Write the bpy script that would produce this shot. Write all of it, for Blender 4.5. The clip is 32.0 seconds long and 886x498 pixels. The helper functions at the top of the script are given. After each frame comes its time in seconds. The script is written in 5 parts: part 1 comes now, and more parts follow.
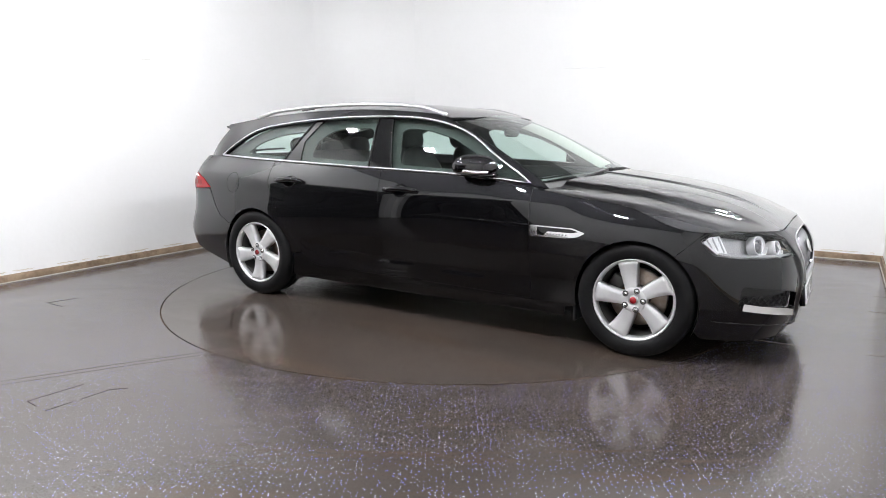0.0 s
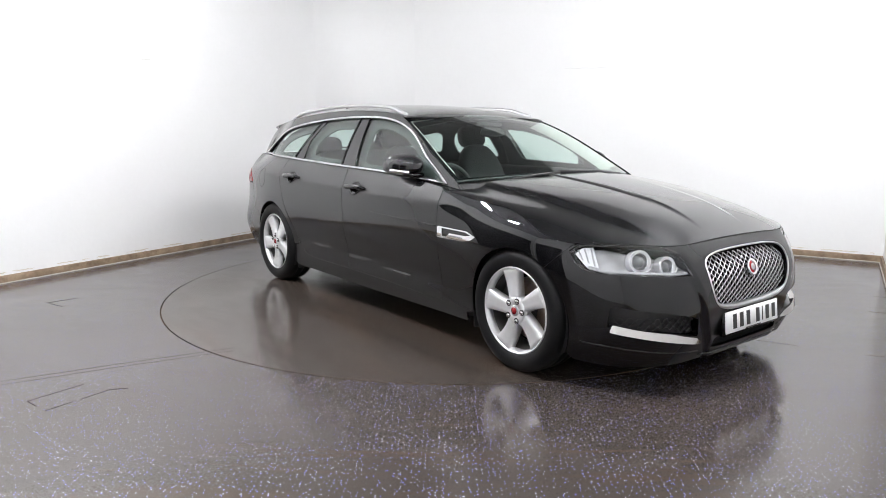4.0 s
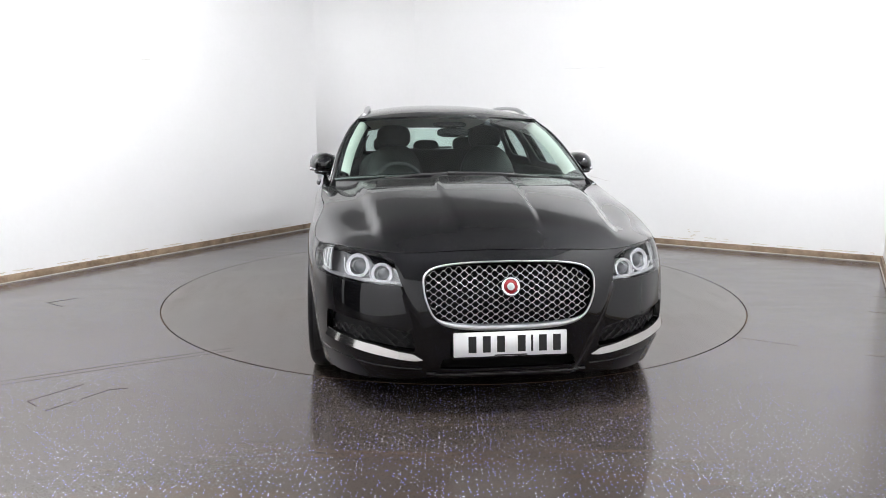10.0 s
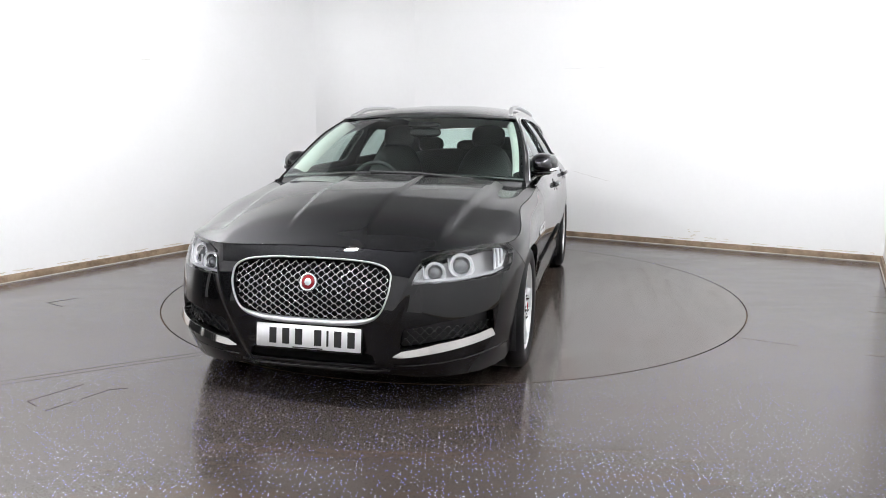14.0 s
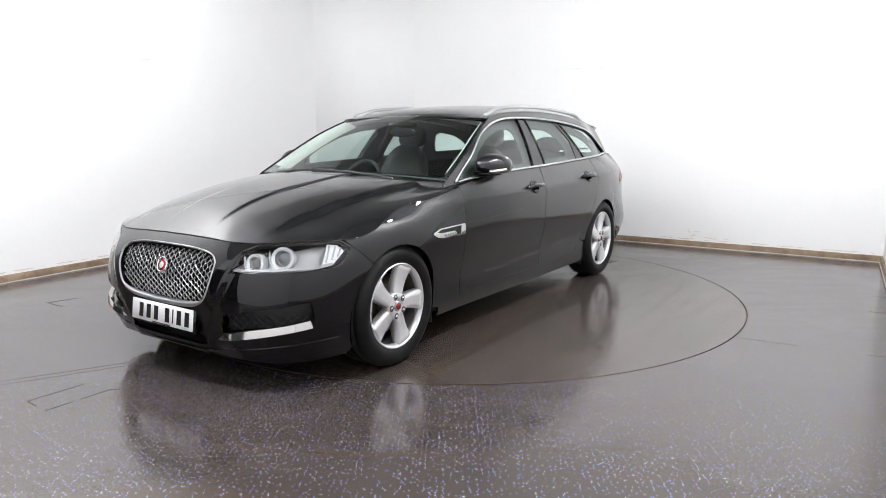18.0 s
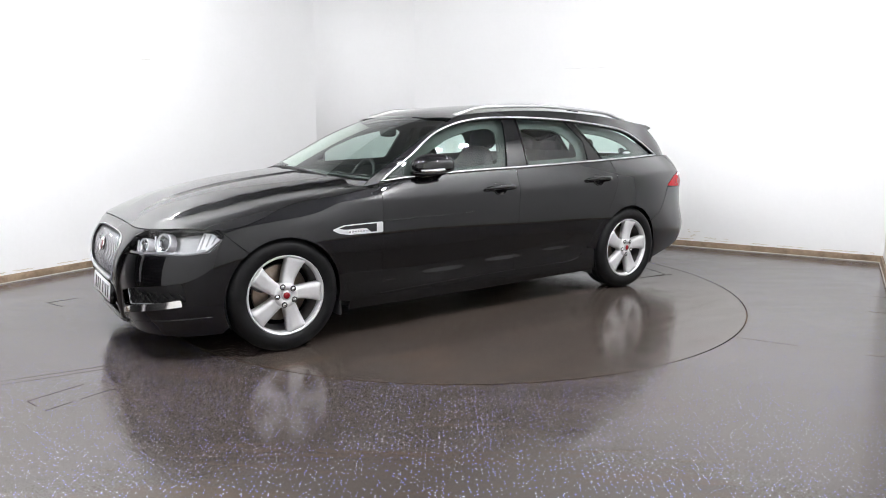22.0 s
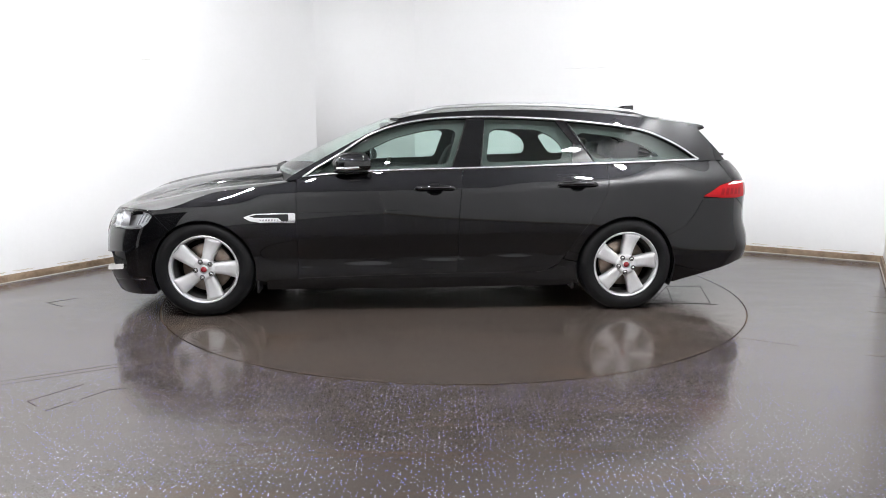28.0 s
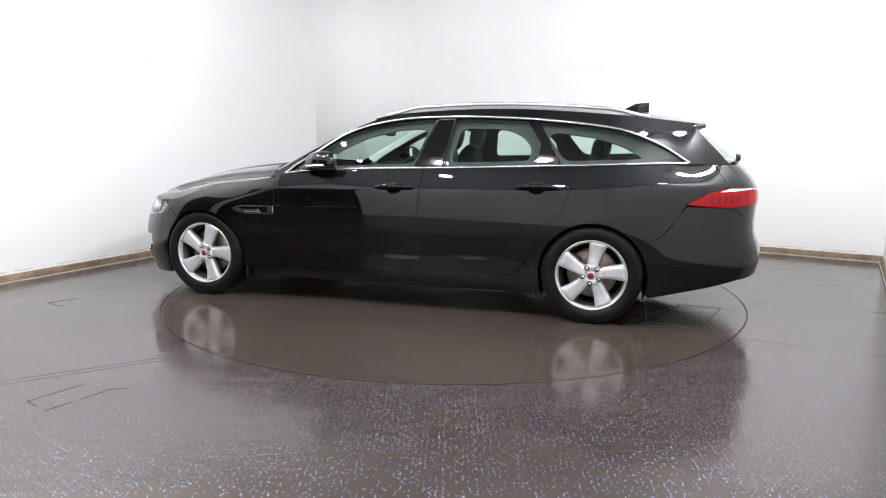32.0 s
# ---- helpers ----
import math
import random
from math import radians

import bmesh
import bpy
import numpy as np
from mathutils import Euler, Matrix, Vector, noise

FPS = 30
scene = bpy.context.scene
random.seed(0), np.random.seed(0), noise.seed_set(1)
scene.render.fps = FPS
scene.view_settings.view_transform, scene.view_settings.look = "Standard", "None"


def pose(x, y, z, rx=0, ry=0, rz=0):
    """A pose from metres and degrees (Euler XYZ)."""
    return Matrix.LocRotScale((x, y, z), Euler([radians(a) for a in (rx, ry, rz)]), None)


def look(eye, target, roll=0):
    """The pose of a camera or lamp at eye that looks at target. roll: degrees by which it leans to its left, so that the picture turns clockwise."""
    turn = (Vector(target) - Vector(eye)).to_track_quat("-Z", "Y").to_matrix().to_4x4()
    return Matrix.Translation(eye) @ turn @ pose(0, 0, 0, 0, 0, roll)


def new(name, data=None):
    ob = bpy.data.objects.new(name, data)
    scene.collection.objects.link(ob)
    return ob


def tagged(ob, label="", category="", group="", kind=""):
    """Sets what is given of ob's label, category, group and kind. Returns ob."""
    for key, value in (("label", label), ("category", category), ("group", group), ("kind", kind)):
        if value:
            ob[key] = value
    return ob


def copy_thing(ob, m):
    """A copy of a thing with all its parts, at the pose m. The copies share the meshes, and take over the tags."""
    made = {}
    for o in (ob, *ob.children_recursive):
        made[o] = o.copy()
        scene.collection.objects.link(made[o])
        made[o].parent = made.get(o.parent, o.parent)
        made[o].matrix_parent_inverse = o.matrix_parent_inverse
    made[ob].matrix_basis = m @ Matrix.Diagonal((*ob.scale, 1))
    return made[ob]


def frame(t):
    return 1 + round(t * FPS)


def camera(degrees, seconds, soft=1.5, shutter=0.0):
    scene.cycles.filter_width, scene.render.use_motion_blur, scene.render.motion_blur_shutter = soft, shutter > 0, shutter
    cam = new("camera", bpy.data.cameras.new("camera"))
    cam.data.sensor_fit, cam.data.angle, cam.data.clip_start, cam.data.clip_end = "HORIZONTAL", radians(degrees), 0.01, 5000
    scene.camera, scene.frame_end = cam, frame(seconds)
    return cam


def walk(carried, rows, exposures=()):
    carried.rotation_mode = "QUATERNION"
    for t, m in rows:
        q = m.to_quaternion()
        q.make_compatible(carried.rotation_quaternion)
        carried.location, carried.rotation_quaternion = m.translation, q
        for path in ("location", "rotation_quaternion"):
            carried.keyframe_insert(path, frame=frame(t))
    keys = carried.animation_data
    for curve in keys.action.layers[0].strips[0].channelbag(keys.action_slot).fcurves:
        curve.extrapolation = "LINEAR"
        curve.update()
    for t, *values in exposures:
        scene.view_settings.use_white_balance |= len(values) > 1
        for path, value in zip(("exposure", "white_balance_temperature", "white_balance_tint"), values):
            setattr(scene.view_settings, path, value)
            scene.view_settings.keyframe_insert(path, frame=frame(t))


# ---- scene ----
# the camera stands still in the room's corner; the turntable's axis is the origin
cam = camera(65.36, 32.0, 0.9)
EYE = Vector((0.0, -5.591, 1.273))
AIM = EYE + Vector((-math.sin(0.01377) * math.cos(0.16919), math.cos(0.01377) * math.cos(0.16919), -math.sin(0.16919)))
walk(cam, [(0.0, look(EYE, AIM, 0.143)), (32.0, look(EYE, AIM, 0.143))])

# ---- light: no daylight, only the lamps under the ceiling ----
world = bpy.data.worlds.new("world")
scene.world = world
world.use_nodes = True
world.node_tree.nodes["Background"].inputs[0].default_value = (0.01, 0.01, 0.011, 1)
world.node_tree.nodes["Background"].inputs[1].default_value = 0.2
scene.view_settings.exposure = 0.0

# the room: a rectangle turned by thirty degrees; corner, direction along the back wall, direction towards the entrance
CORNER = Vector((-1.34, 4.45, 0))
E1 = Vector((0.8637, -0.5040, 0))
E2 = Vector((-0.4834, -0.8754, 0))
WIDTH, DEPTH, HEIGHT = 6.48, 8.75, 4.1
COVE = 0.95                                # radius of the rounded corner between the two white walls
LAMP_Z = 3.8


def room(a, b, z=0.0):
    return CORNER + E1 * a + E2 * b + Vector((0, 0, z))


LAMPS = [(-3.1, -0.15), (-2.75, -1.2), (-2.7, -2.3), (-1.65, -2.75), (-0.35, -3.0), (1.95, -2.25), (2.35, -1.2), (2.8, -0.5)]


# ---- materials ----
def node(nt, kind, **values):
    n = nt.nodes.new(kind)
    for key, value in values.items():
        if key in n.inputs:
            n.inputs[key].default_value = value
    return n


def material(name, colour, rough=0.5, metal=0.0, coat=0.0, spec=0.5, coat_rough=0.03):
    m = bpy.data.materials.new(name)
    m.use_nodes = True
    b = m.node_tree.nodes["Principled BSDF"]
    b.inputs["Base Color"].default_value = (*colour, 1)
    b.inputs["Roughness"].default_value = rough
    b.inputs["Metallic"].default_value = metal
    b.inputs["Coat Weight"].default_value = coat
    b.inputs["Coat Roughness"].default_value = coat_rough
    b.inputs["Specular IOR Level"].default_value = spec
    return m


def grained(name, colour, second, scale, rough=0.5, rough_range=0.15, bump=0.0, metal=0.0, fine=6.0, coat=0.0, low=0.35, high=0.7):
    """Two colours mixed by noise at two scales, with uneven gloss and fine relief."""
    m = material(name, colour, rough, metal, coat)
    nt = m.node_tree
    b = nt.nodes["Principled BSDF"]
    co = nt.nodes.new("ShaderNodeTexCoord")
    n1 = node(nt, "ShaderNodeTexNoise", Scale=scale, Detail=6.0, Roughness=0.6)
    n2 = node(nt, "ShaderNodeTexNoise", Scale=scale * fine, Detail=4.0)
    nt.links.new(co.outputs["Object"], n1.inputs["Vector"])
    nt.links.new(co.outputs["Object"], n2.inputs["Vector"])
    add = nt.nodes.new("ShaderNodeMath")
    add.operation = "MULTIPLY_ADD"
    add.inputs[1].default_value = 0.35
    nt.links.new(n2.outputs["Fac"], add.inputs[0])
    nt.links.new(n1.outputs["Fac"], add.inputs[2])
    ramp = nt.nodes.new("ShaderNodeMapRange")
    ramp.inputs[1].default_value, ramp.inputs[2].default_value = low + 0.17, high + 0.17
    nt.links.new(add.outputs[0], ramp.inputs[0])
    mix = nt.nodes.new("ShaderNodeMix")
    mix.data_type = "RGBA"
    mix.inputs[6].default_value, mix.inputs[7].default_value = (*colour, 1), (*second, 1)
    nt.links.new(ramp.outputs[0], mix.inputs[0])
    nt.links.new(mix.outputs[2], b.inputs["Base Color"])
    rr = nt.nodes.new("ShaderNodeMapRange")
    rr.inputs[3].default_value, rr.inputs[4].default_value = rough - rough_range / 2, rough + rough_range / 2
    nt.links.new(n1.outputs["Fac"], rr.inputs[0])
    nt.links.new(rr.outputs[0], b.inputs["Roughness"])
    if bump:
        bp = node(nt, "ShaderNodeBump", Strength=1.0, Distance=bump)
        nt.links.new(n2.outputs["Fac"], bp.inputs["Height"])
        nt.links.new(bp.outputs[0], b.inputs["Normal"])
    return m


def floor_material(name, flecks=True):
    """Dark brown-grey safety vinyl: scuffs, wiped wet patches, small white and blue flecks."""
    m = material(name, (0.05, 0.045, 0.042), 0.3, 0.0, 0.12, 0.45, 0.10)
    nt = m.node_tree
    b = nt.nodes["Principled BSDF"]
    co = nt.nodes.new("ShaderNodeTexCoord")

    def blend(fac, under, colour):
        mx = nt.nodes.new("ShaderNodeMix")
        mx.data_type = "RGBA"
        nt.links.new(fac, mx.inputs[0])
        nt.links.new(under, mx.inputs[6])
        if isinstance(colour, tuple):
            mx.inputs[7].default_value = colour
        else:
            nt.links.new(colour, mx.inputs[7])
        return mx.outputs[2]

    def ranged(source, lo, hi, a=0.0, b1=1.0):
        r = nt.nodes.new("ShaderNodeMapRange")
        for k, v in enumerate((lo, hi, a, b1)):
            r.inputs[k + 1].default_value = v
        nt.links.new(source, r.inputs[0])
        return r.outputs[0]

    def maths(kind, a, value):
        n = nt.nodes.new("ShaderNodeMath")
        n.operation = kind
        nt.links.new(a, n.inputs[0])
        if isinstance(value, float):
            n.inputs[1].default_value = value
        else:
            nt.links.new(value, n.inputs[1])
        return n.outputs[0]

    big = node(nt, "ShaderNodeTexNoise", Scale=1.3, Detail=5.0, Roughness=0.5)
    nt.links.new(co.outputs["Object"], big.inputs["Vector"])
    mix = nt.nodes.new("ShaderNodeMix")
    mix.data_type = "RGBA"
    mix.inputs[6].default_value, mix.inputs[7].default_value = (0.046, 0.036, 0.031, 1), (0.064, 0.054, 0.048, 1)
    nt.links.new(big.outputs["Fac"], mix.inputs[0])
    out = mix.outputs[2]
    # brown streaks left by wet tyres and mops
    turn = node(nt, "ShaderNodeMapping", Rotation=(0, 0, 0.35), Scale=(1.1, 9.0, 1.0))
    nt.links.new(co.outputs["Object"], turn.inputs[0])
    streak = node(nt, "ShaderNodeTexNoise", Scale=1.0, Detail=6.0, Roughness=0.66, Distortion=0.8)
    nt.links.new(turn.outputs[0], streak.inputs["Vector"])
    out = blend(ranged(streak.outputs["Fac"], 0.50, 0.72, 0.0, 0.45 if flecks else 0.75), out, (0.088, 0.052, 0.031, 1))
    # fine mottling of the chips that make up the sheet
    chips = node(nt, "ShaderNodeTexNoise", Scale=110.0, Detail=3.0, Roughness=0.7)
    nt.links.new(co.outputs["Object"], chips.inputs["Vector"])
    out = blend(ranged(chips.outputs["Fac"], 0.58, 0.78, 0.0, 0.4), out, (0.09, 0.078, 0.07, 1))
    out = blend(ranged(chips.outputs["Fac"], 0.42, 0.30, 0.0, 0.6), out, (0.018, 0.015, 0.014, 1))
    for scale, size, keep in ((42.0, 0.094, 0.58), (60.0, 0.095, 0.79)) if flecks else ():
        v = node(nt, "ShaderNodeTexVoronoi", Scale=scale)
        v.voronoi_dimensions = "2D"
        nt.links.new(co.outputs["Object"], v.inputs["Vector"])
        sep = nt.nodes.new("ShaderNodeSeparateColor")
        nt.links.new(v.outputs["Color"], sep.inputs[0])
        near = maths("LESS_THAN", v.outputs["Distance"], size)
        fac = maths("MULTIPLY", near, maths("GREATER_THAN", sep.outputs[0], keep))
        tint = nt.nodes.new("ShaderNodeValToRGB")
        tint.color_ramp.interpolation = "CONSTANT"
        for k, (at, c) in enumerate(((0.0, (0.74, 0.77, 0.98, 1)), (0.30, (0.30, 0.34, 1.0, 1)), (0.68, (0.50, 0.46, 0.95, 1)), (0.82, (0.18, 0.20, 0.80, 1)))):
            el = tint.color_ramp.elements[k] if k < 2 else tint.color_ramp.elements.new(at)
            el.position, el.color = at, c
        nt.links.new(sep.outputs[1], tint.inputs[0])
        out = blend(fac, out, tint.outputs[0])
    nt.links.new(out, b.inputs["Base Color"])
    # gloss: dry sheet, wiped streaks, and thin films of water
    wet = node(nt, "ShaderNodeTexNoise", Scale=1.5, Detail=6.0, Roughness=0.62, Distortion=0.5)
    nt.links.new(co.outputs["Object"], wet.inputs["Vector"])
    film = ranged(wet.outputs["Fac"], 0.56, 0.62)
    dry = ranged(streak.outputs["Fac"], 0.3, 0.7, 0.11, 0.23)
    rr = nt.nodes.new("ShaderNodeMix")
    rr.inputs[3].default_value = 0.075
    nt.links.new(film, rr.inputs[0])
    nt.links.new(dry, rr.inputs[2])
    nt.links.new(rr.outputs[0], b.inputs["Roughness"])
    grain = node(nt, "ShaderNodeTexNoise", Scale=160.0, Detail=3.0)
    nt.links.new(co.outputs["Object"], grain.inputs["Vector"])
    bp = node(nt, "ShaderNodeBump", Distance=0.0002)
    nt.links.new(ranged(film, 0.0, 1.0, 1.0, 0.45), bp.inputs["Strength"])
    nt.links.new(grain.outputs["Fac"], bp.inputs["Height"])
    nt.links.new(bp.outputs[0], b.inputs["Normal"])
    return m


def glass_material(name, tint, rough=0.0):
    """A thin pane: tinted clear with a Fresnel gloss."""
    m = bpy.data.materials.new(name)
    m.use_nodes = True
    nt = m.node_tree
    nt.nodes.remove(nt.nodes["Principled BSDF"])
    tr = node(nt, "ShaderNodeBsdfTransparent")
    tr.inputs[0].default_value = (*tint, 1)
    gl = node(nt, "ShaderNodeBsdfGlossy", Roughness=rough)
    gl.inputs[0].default_value = (1, 1, 1, 1)
    lw = node(nt, "ShaderNodeLayerWeight", Blend=0.5)
    pw = nt.nodes.new("ShaderNodeMath")
    pw.operation = "POWER"
    pw.inputs[1].default_value = 4.5
    nt.links.new(lw.outputs["Facing"], pw.inputs[0])
    fr = nt.nodes.new("ShaderNodeMath")
    fr.operation = "MULTIPLY_ADD"
    fr.inputs[1].default_value, fr.inputs[2].default_value = 0.80, 0.045
    nt.links.new(pw.outputs[0], fr.inputs[0])
    mix = nt.nodes.new("ShaderNodeMixShader")
    nt.links.new(fr.outputs[0], mix.inputs[0])
    nt.links.new(tr.outputs[0], mix.inputs[1])
    nt.links.new(gl.outputs[0], mix.inputs[2])
    nt.links.new(mix.outputs[0], nt.nodes["Material Output"].inputs[0])
    return m


def glowing(name, colour, strength):
    m = material(name, colour)
    b = m.node_tree.nodes["Principled BSDF"]
    b.inputs["Emission Color"].default_value = (*colour, 1)
    b.inputs["Emission Strength"].default_value = strength
    return m


PAINT = material("black_metallic_car_paint", (0.0026, 0.0026, 0.0038), 0.42, 0.9, 1.0, 0.5, 0.01)
GLOSS = material("gloss_black_plastic", (0.003, 0.003, 0.0035), 0.06, 0, 0.0)
CHROME = material("chrome", (0.82, 0.82, 0.83), 0.07, 1.0)
# chrome darkened and warmed: the floor's reflection is in its colour
BLADE = material("chrome_with_reflected_tint", (0.58, 0.565, 0.55), 0.12, 1.0)
SATIN = material("satin_metal", (0.58, 0.58, 0.59), 0.30, 0.9)
TRIM_BRIGHT = material("bright_window_trim", (0.62, 0.62, 0.63), 0.24, 0.95)
ALLOY = grained("silver_alloy_lacquer", (0.64, 0.64, 0.65), (0.70, 0.70, 0.71), 9.0, 0.35, 0.06, 0, 0.45, coat=0.4)
# dark metal; on the rim barrel this colour holds the shade
ALLOY_DARK = material("dark_metal_and_barrel_shade", (0.10, 0.097, 0.094), 0.5, 0.6)
RUBBER = grained("tyre_rubber", (0.0045, 0.0045, 0.005), (0.008, 0.008, 0.0085), 14.0, 0.5, 0.15, 0.0004)
RUBBER.node_tree.nodes["Principled BSDF"].inputs["Specular IOR Level"].default_value = 0.2
TRIM_BLACK = grained("black_grained_plastic", (0.010, 0.010, 0.011), (0.016, 0.016, 0.017), 40.0, 0.5, 0.1, 0.0004)
DARK = material("unlit_black", (0.004, 0.004, 0.004), 0.9, 0, 0, 0.1)
DISC = grained("brushed_disc_steel", (0.35, 0.30, 0.26), (0.22, 0.15, 0.10), 7.0, 0.4, 0.2, 0, 0.8)
RED = material("badge_red_enamel", (0.28, 0.010, 0.016), 0.25, 0.0, 0.6)
PLATE_WHITE = grained("plate_white", (0.93, 0.93, 0.93), (0.90, 0.90, 0.90), 8.0, 0.35, 0.1)
PLATE_BLACK = material("plate_black", (0.01, 0.01, 0.01), 0.4)
GLASS_SIDE = glass_material("side_glass", (0.78, 0.90, 0.86))
GLASS_FRONT = glass_material("windscreen_glass", (0.80, 0.91, 0.87))
GLASS_LENS = glass_material("clear_lens", (0.95, 0.96, 0.97))
LENS_RED = material("red_lens", (0.30, 0.001, 0.004), 0.10, 0, 0.0, 0.3)
LENS_DARK = material("dark_red_lens", (0.19, 0.001, 0.003), 0.10, 0, 0.0, 0.3)
LEATHER = grained("black_leather", (0.017, 0.0175, 0.018), (0.026, 0.026, 0.026), 22.0, 0.62, 0.15, 0.0008)
GREY_TRIM = grained("grey_pillar_lining", (0.066, 0.069, 0.066), (0.052, 0.054, 0.052), 30.0, 0.8, 0.1)
LIGHT_TRIM = grained("pale_grey_headliner", (0.66, 0.66, 0.62), (0.60, 0.60, 0.56), 30.0, 0.85, 0.1)
PILLAR_PALE = grained("pale_pillar_fabric", (0.60, 0.61, 0.56), (0.52, 0.53, 0.49), 30.0, 0.85, 0.1)
MIRROR = material("mirror_glass", (0.85, 0.87, 0.88), 0.01, 1.0)
LAMP_GREY = material("lamp_housing_silver", (0.50, 0.50, 0.51), 0.18, 0.6)
PROJECTOR = material("projector_lens", (0.16, 0.165, 0.175), 0.06, 0.6, 1.0)
REFLECTOR = material("lamp_reflector", (0.84, 0.84, 0.86), 0.16, 0.45)
WALL = grained("white_painted_plaster", (0.86, 0.86, 0.86), (0.81, 0.81, 0.805), 0.8, 0.6, 0.1, 0.0008, fine=30.0, low=0.2, high=0.9)
WOOD = grained("scuffed_pale_wood", (0.32, 0.235, 0.155), (0.15, 0.10, 0.062), 7.0, 0.6, 0.2, 0.001)
CEILING = grained("grey_ceiling", (0.28, 0.28, 0.282), (0.23, 0.23, 0.232), 1.5, 0.8)
SHUTTER = grained("dark_shutter_metal", (0.015, 0.015, 0.017), (0.01, 0.01, 0.011), 4.0, 0.6, 0.15, 0, 0.2)
FLOOR = floor_material("dark_flecked_vinyl")
TABLE = floor_material("dark_wiped_vinyl", False)
# uneven brown for the gap's bottom, so the ring contrasts less
GAP_BROWN = grained("brown_gap_bottom", (0.16, 0.11, 0.07), (0.05, 0.04, 0.03), 9.0, 0.9)
SEAM = material("floor_seam", (0.018, 0.015, 0.013), 0.6)
LAMP_GLOW = glowing("lamp_diffuser", (0.968, 0.974, 1.0), 700.0)
SEALANT = grained("dirty_sealant", (0.60, 0.58, 0.54), (0.36, 0.32, 0.27), 12.0, 0.5, 0.1)
MARK = material("scratch_in_plaster", (0.58, 0.56, 0.54), 0.8)
MESH_METAL = material("grille_mesh_metal", (0.50, 0.50, 0.51), 0.22, 0.95)
STAIN = grained("yellowed_plaster", (0.62, 0.56, 0.46), (0.74, 0.71, 0.66), 20.0, 0.8)


# ---- building helpers ----
def mesh_of(name, verts, faces, mat=None, smooth=True):
    me = bpy.data.meshes.new(name)
    me.from_pydata([tuple(map(float, v)) for v in verts], [], [tuple(map(int, f)) for f in faces])
    if smooth:
        me.shade_smooth()
    if mat:
        me.materials.append(mat)
    return me


def part(name, bm, mat, parent=None, label=""):
    """Link a bmesh (or a mesh) as one object under a thing or a part."""
    if isinstance(bm, bmesh.types.BMesh):
        me = bpy.data.meshes.new(name)
        bmesh.ops.recalc_face_normals(bm, faces=bm.faces)
        bm.to_mesh(me)
        bm.free()
        me.materials.append(mat)
    else:
        me = bm
        if mat and not me.materials:
            me.materials.append(mat)
    ob = new(name, me)
    if parent:
        ob.parent = parent
    if label:
        ob["label"] = label
    return ob


def smooth(bm, angle=35):
    for f in bm.faces:
        f.smooth = True
    for e in bm.edges:
        if len(e.link_faces) == 2 and e.calc_face_angle(0) > radians(angle):
            e.smooth = False
    return bm


def box(x0, y0, z0, x1, y1, z1, bevel=0.0, seg=2, m=None):
    bm = bmesh.new()
    bmesh.ops.create_cube(bm, size=1)
    for v in bm.verts:
        v.co = Vector(((x0 + x1) / 2 + v.co.x * (x1 - x0), (y0 + y1) / 2 + v.co.y * (y1 - y0), (z0 + z1) / 2 + v.co.z * (z1 - z0)))
    if bevel:
        bmesh.ops.bevel(bm, geom=list(bm.edges), offset=bevel, segments=seg, affect="EDGES", profile=0.5)
        smooth(bm, 50)
    if m:
        bm.transform(m)
    return bm


def lathe(profile, n=64, axis="y", closed=True):
    """Turn (radius, height) pairs round an axis."""
    bm = bmesh.new()
    rings = []
    for r, h in profile:
        ring = []
        for i in range(n):
            a = 2 * math.pi * i / n
            ring.append(bm.verts.new({"y": (r * math.cos(a), h, r * math.sin(a)), "x": (h, r * math.cos(a), r * math.sin(a)), "z": (r * math.cos(a), r * math.sin(a), h)}[axis]))
        rings.append(ring)
    for a, b in zip(rings, rings[1:]):
        for i in range(n):
            bm.faces.new((a[i], a[(i + 1) % n], b[(i + 1) % n], b[i]))
    if closed:
        bm.faces.new(rings[0])
        bm.faces.new(rings[-1])
    return smooth(bm, 40)


def sweep(points, section, up=(0, 0, 1), closed=False, scale=None):
    """Carry a closed section (side, up) along points."""
    pts = [Vector(p) for p in points]
    bm = bmesh.new()
    rings = []
    n = len(pts)
    for i, p in enumerate(pts):
        a, b = (pts[i - 1], pts[(i + 1) % n]) if closed else (pts[max(i - 1, 0)], pts[min(i + 1, n - 1)])
        t = (b - a).normalized()
        u = Vector(up[i]) if isinstance(up, list) else Vector(up)
        side = t.cross(u).normalized()
        u = side.cross(t).normalized()
        k = scale[i] if scale else 1.0
        rings.append([bm.verts.new(p + side * (s * k) + u * (h * k)) for s, h in section])
    m = len(section)
    for i in range(n if closed else n - 1):
        a, b = rings[i], rings[(i + 1) % n]
        for j in range(m):
            bm.faces.new((a[j], a[(j + 1) % m], b[(j + 1) % m], b[j]))
    if not closed:
        bm.faces.new(rings[0])
        bm.faces.new(rings[-1])
    return smooth(bm, 40)


def circle(r, n=10, squash=1.0):
    return [(r * math.cos(2 * math.pi * i / n), r * squash * math.sin(2 * math.pi * i / n)) for i in range(n)]


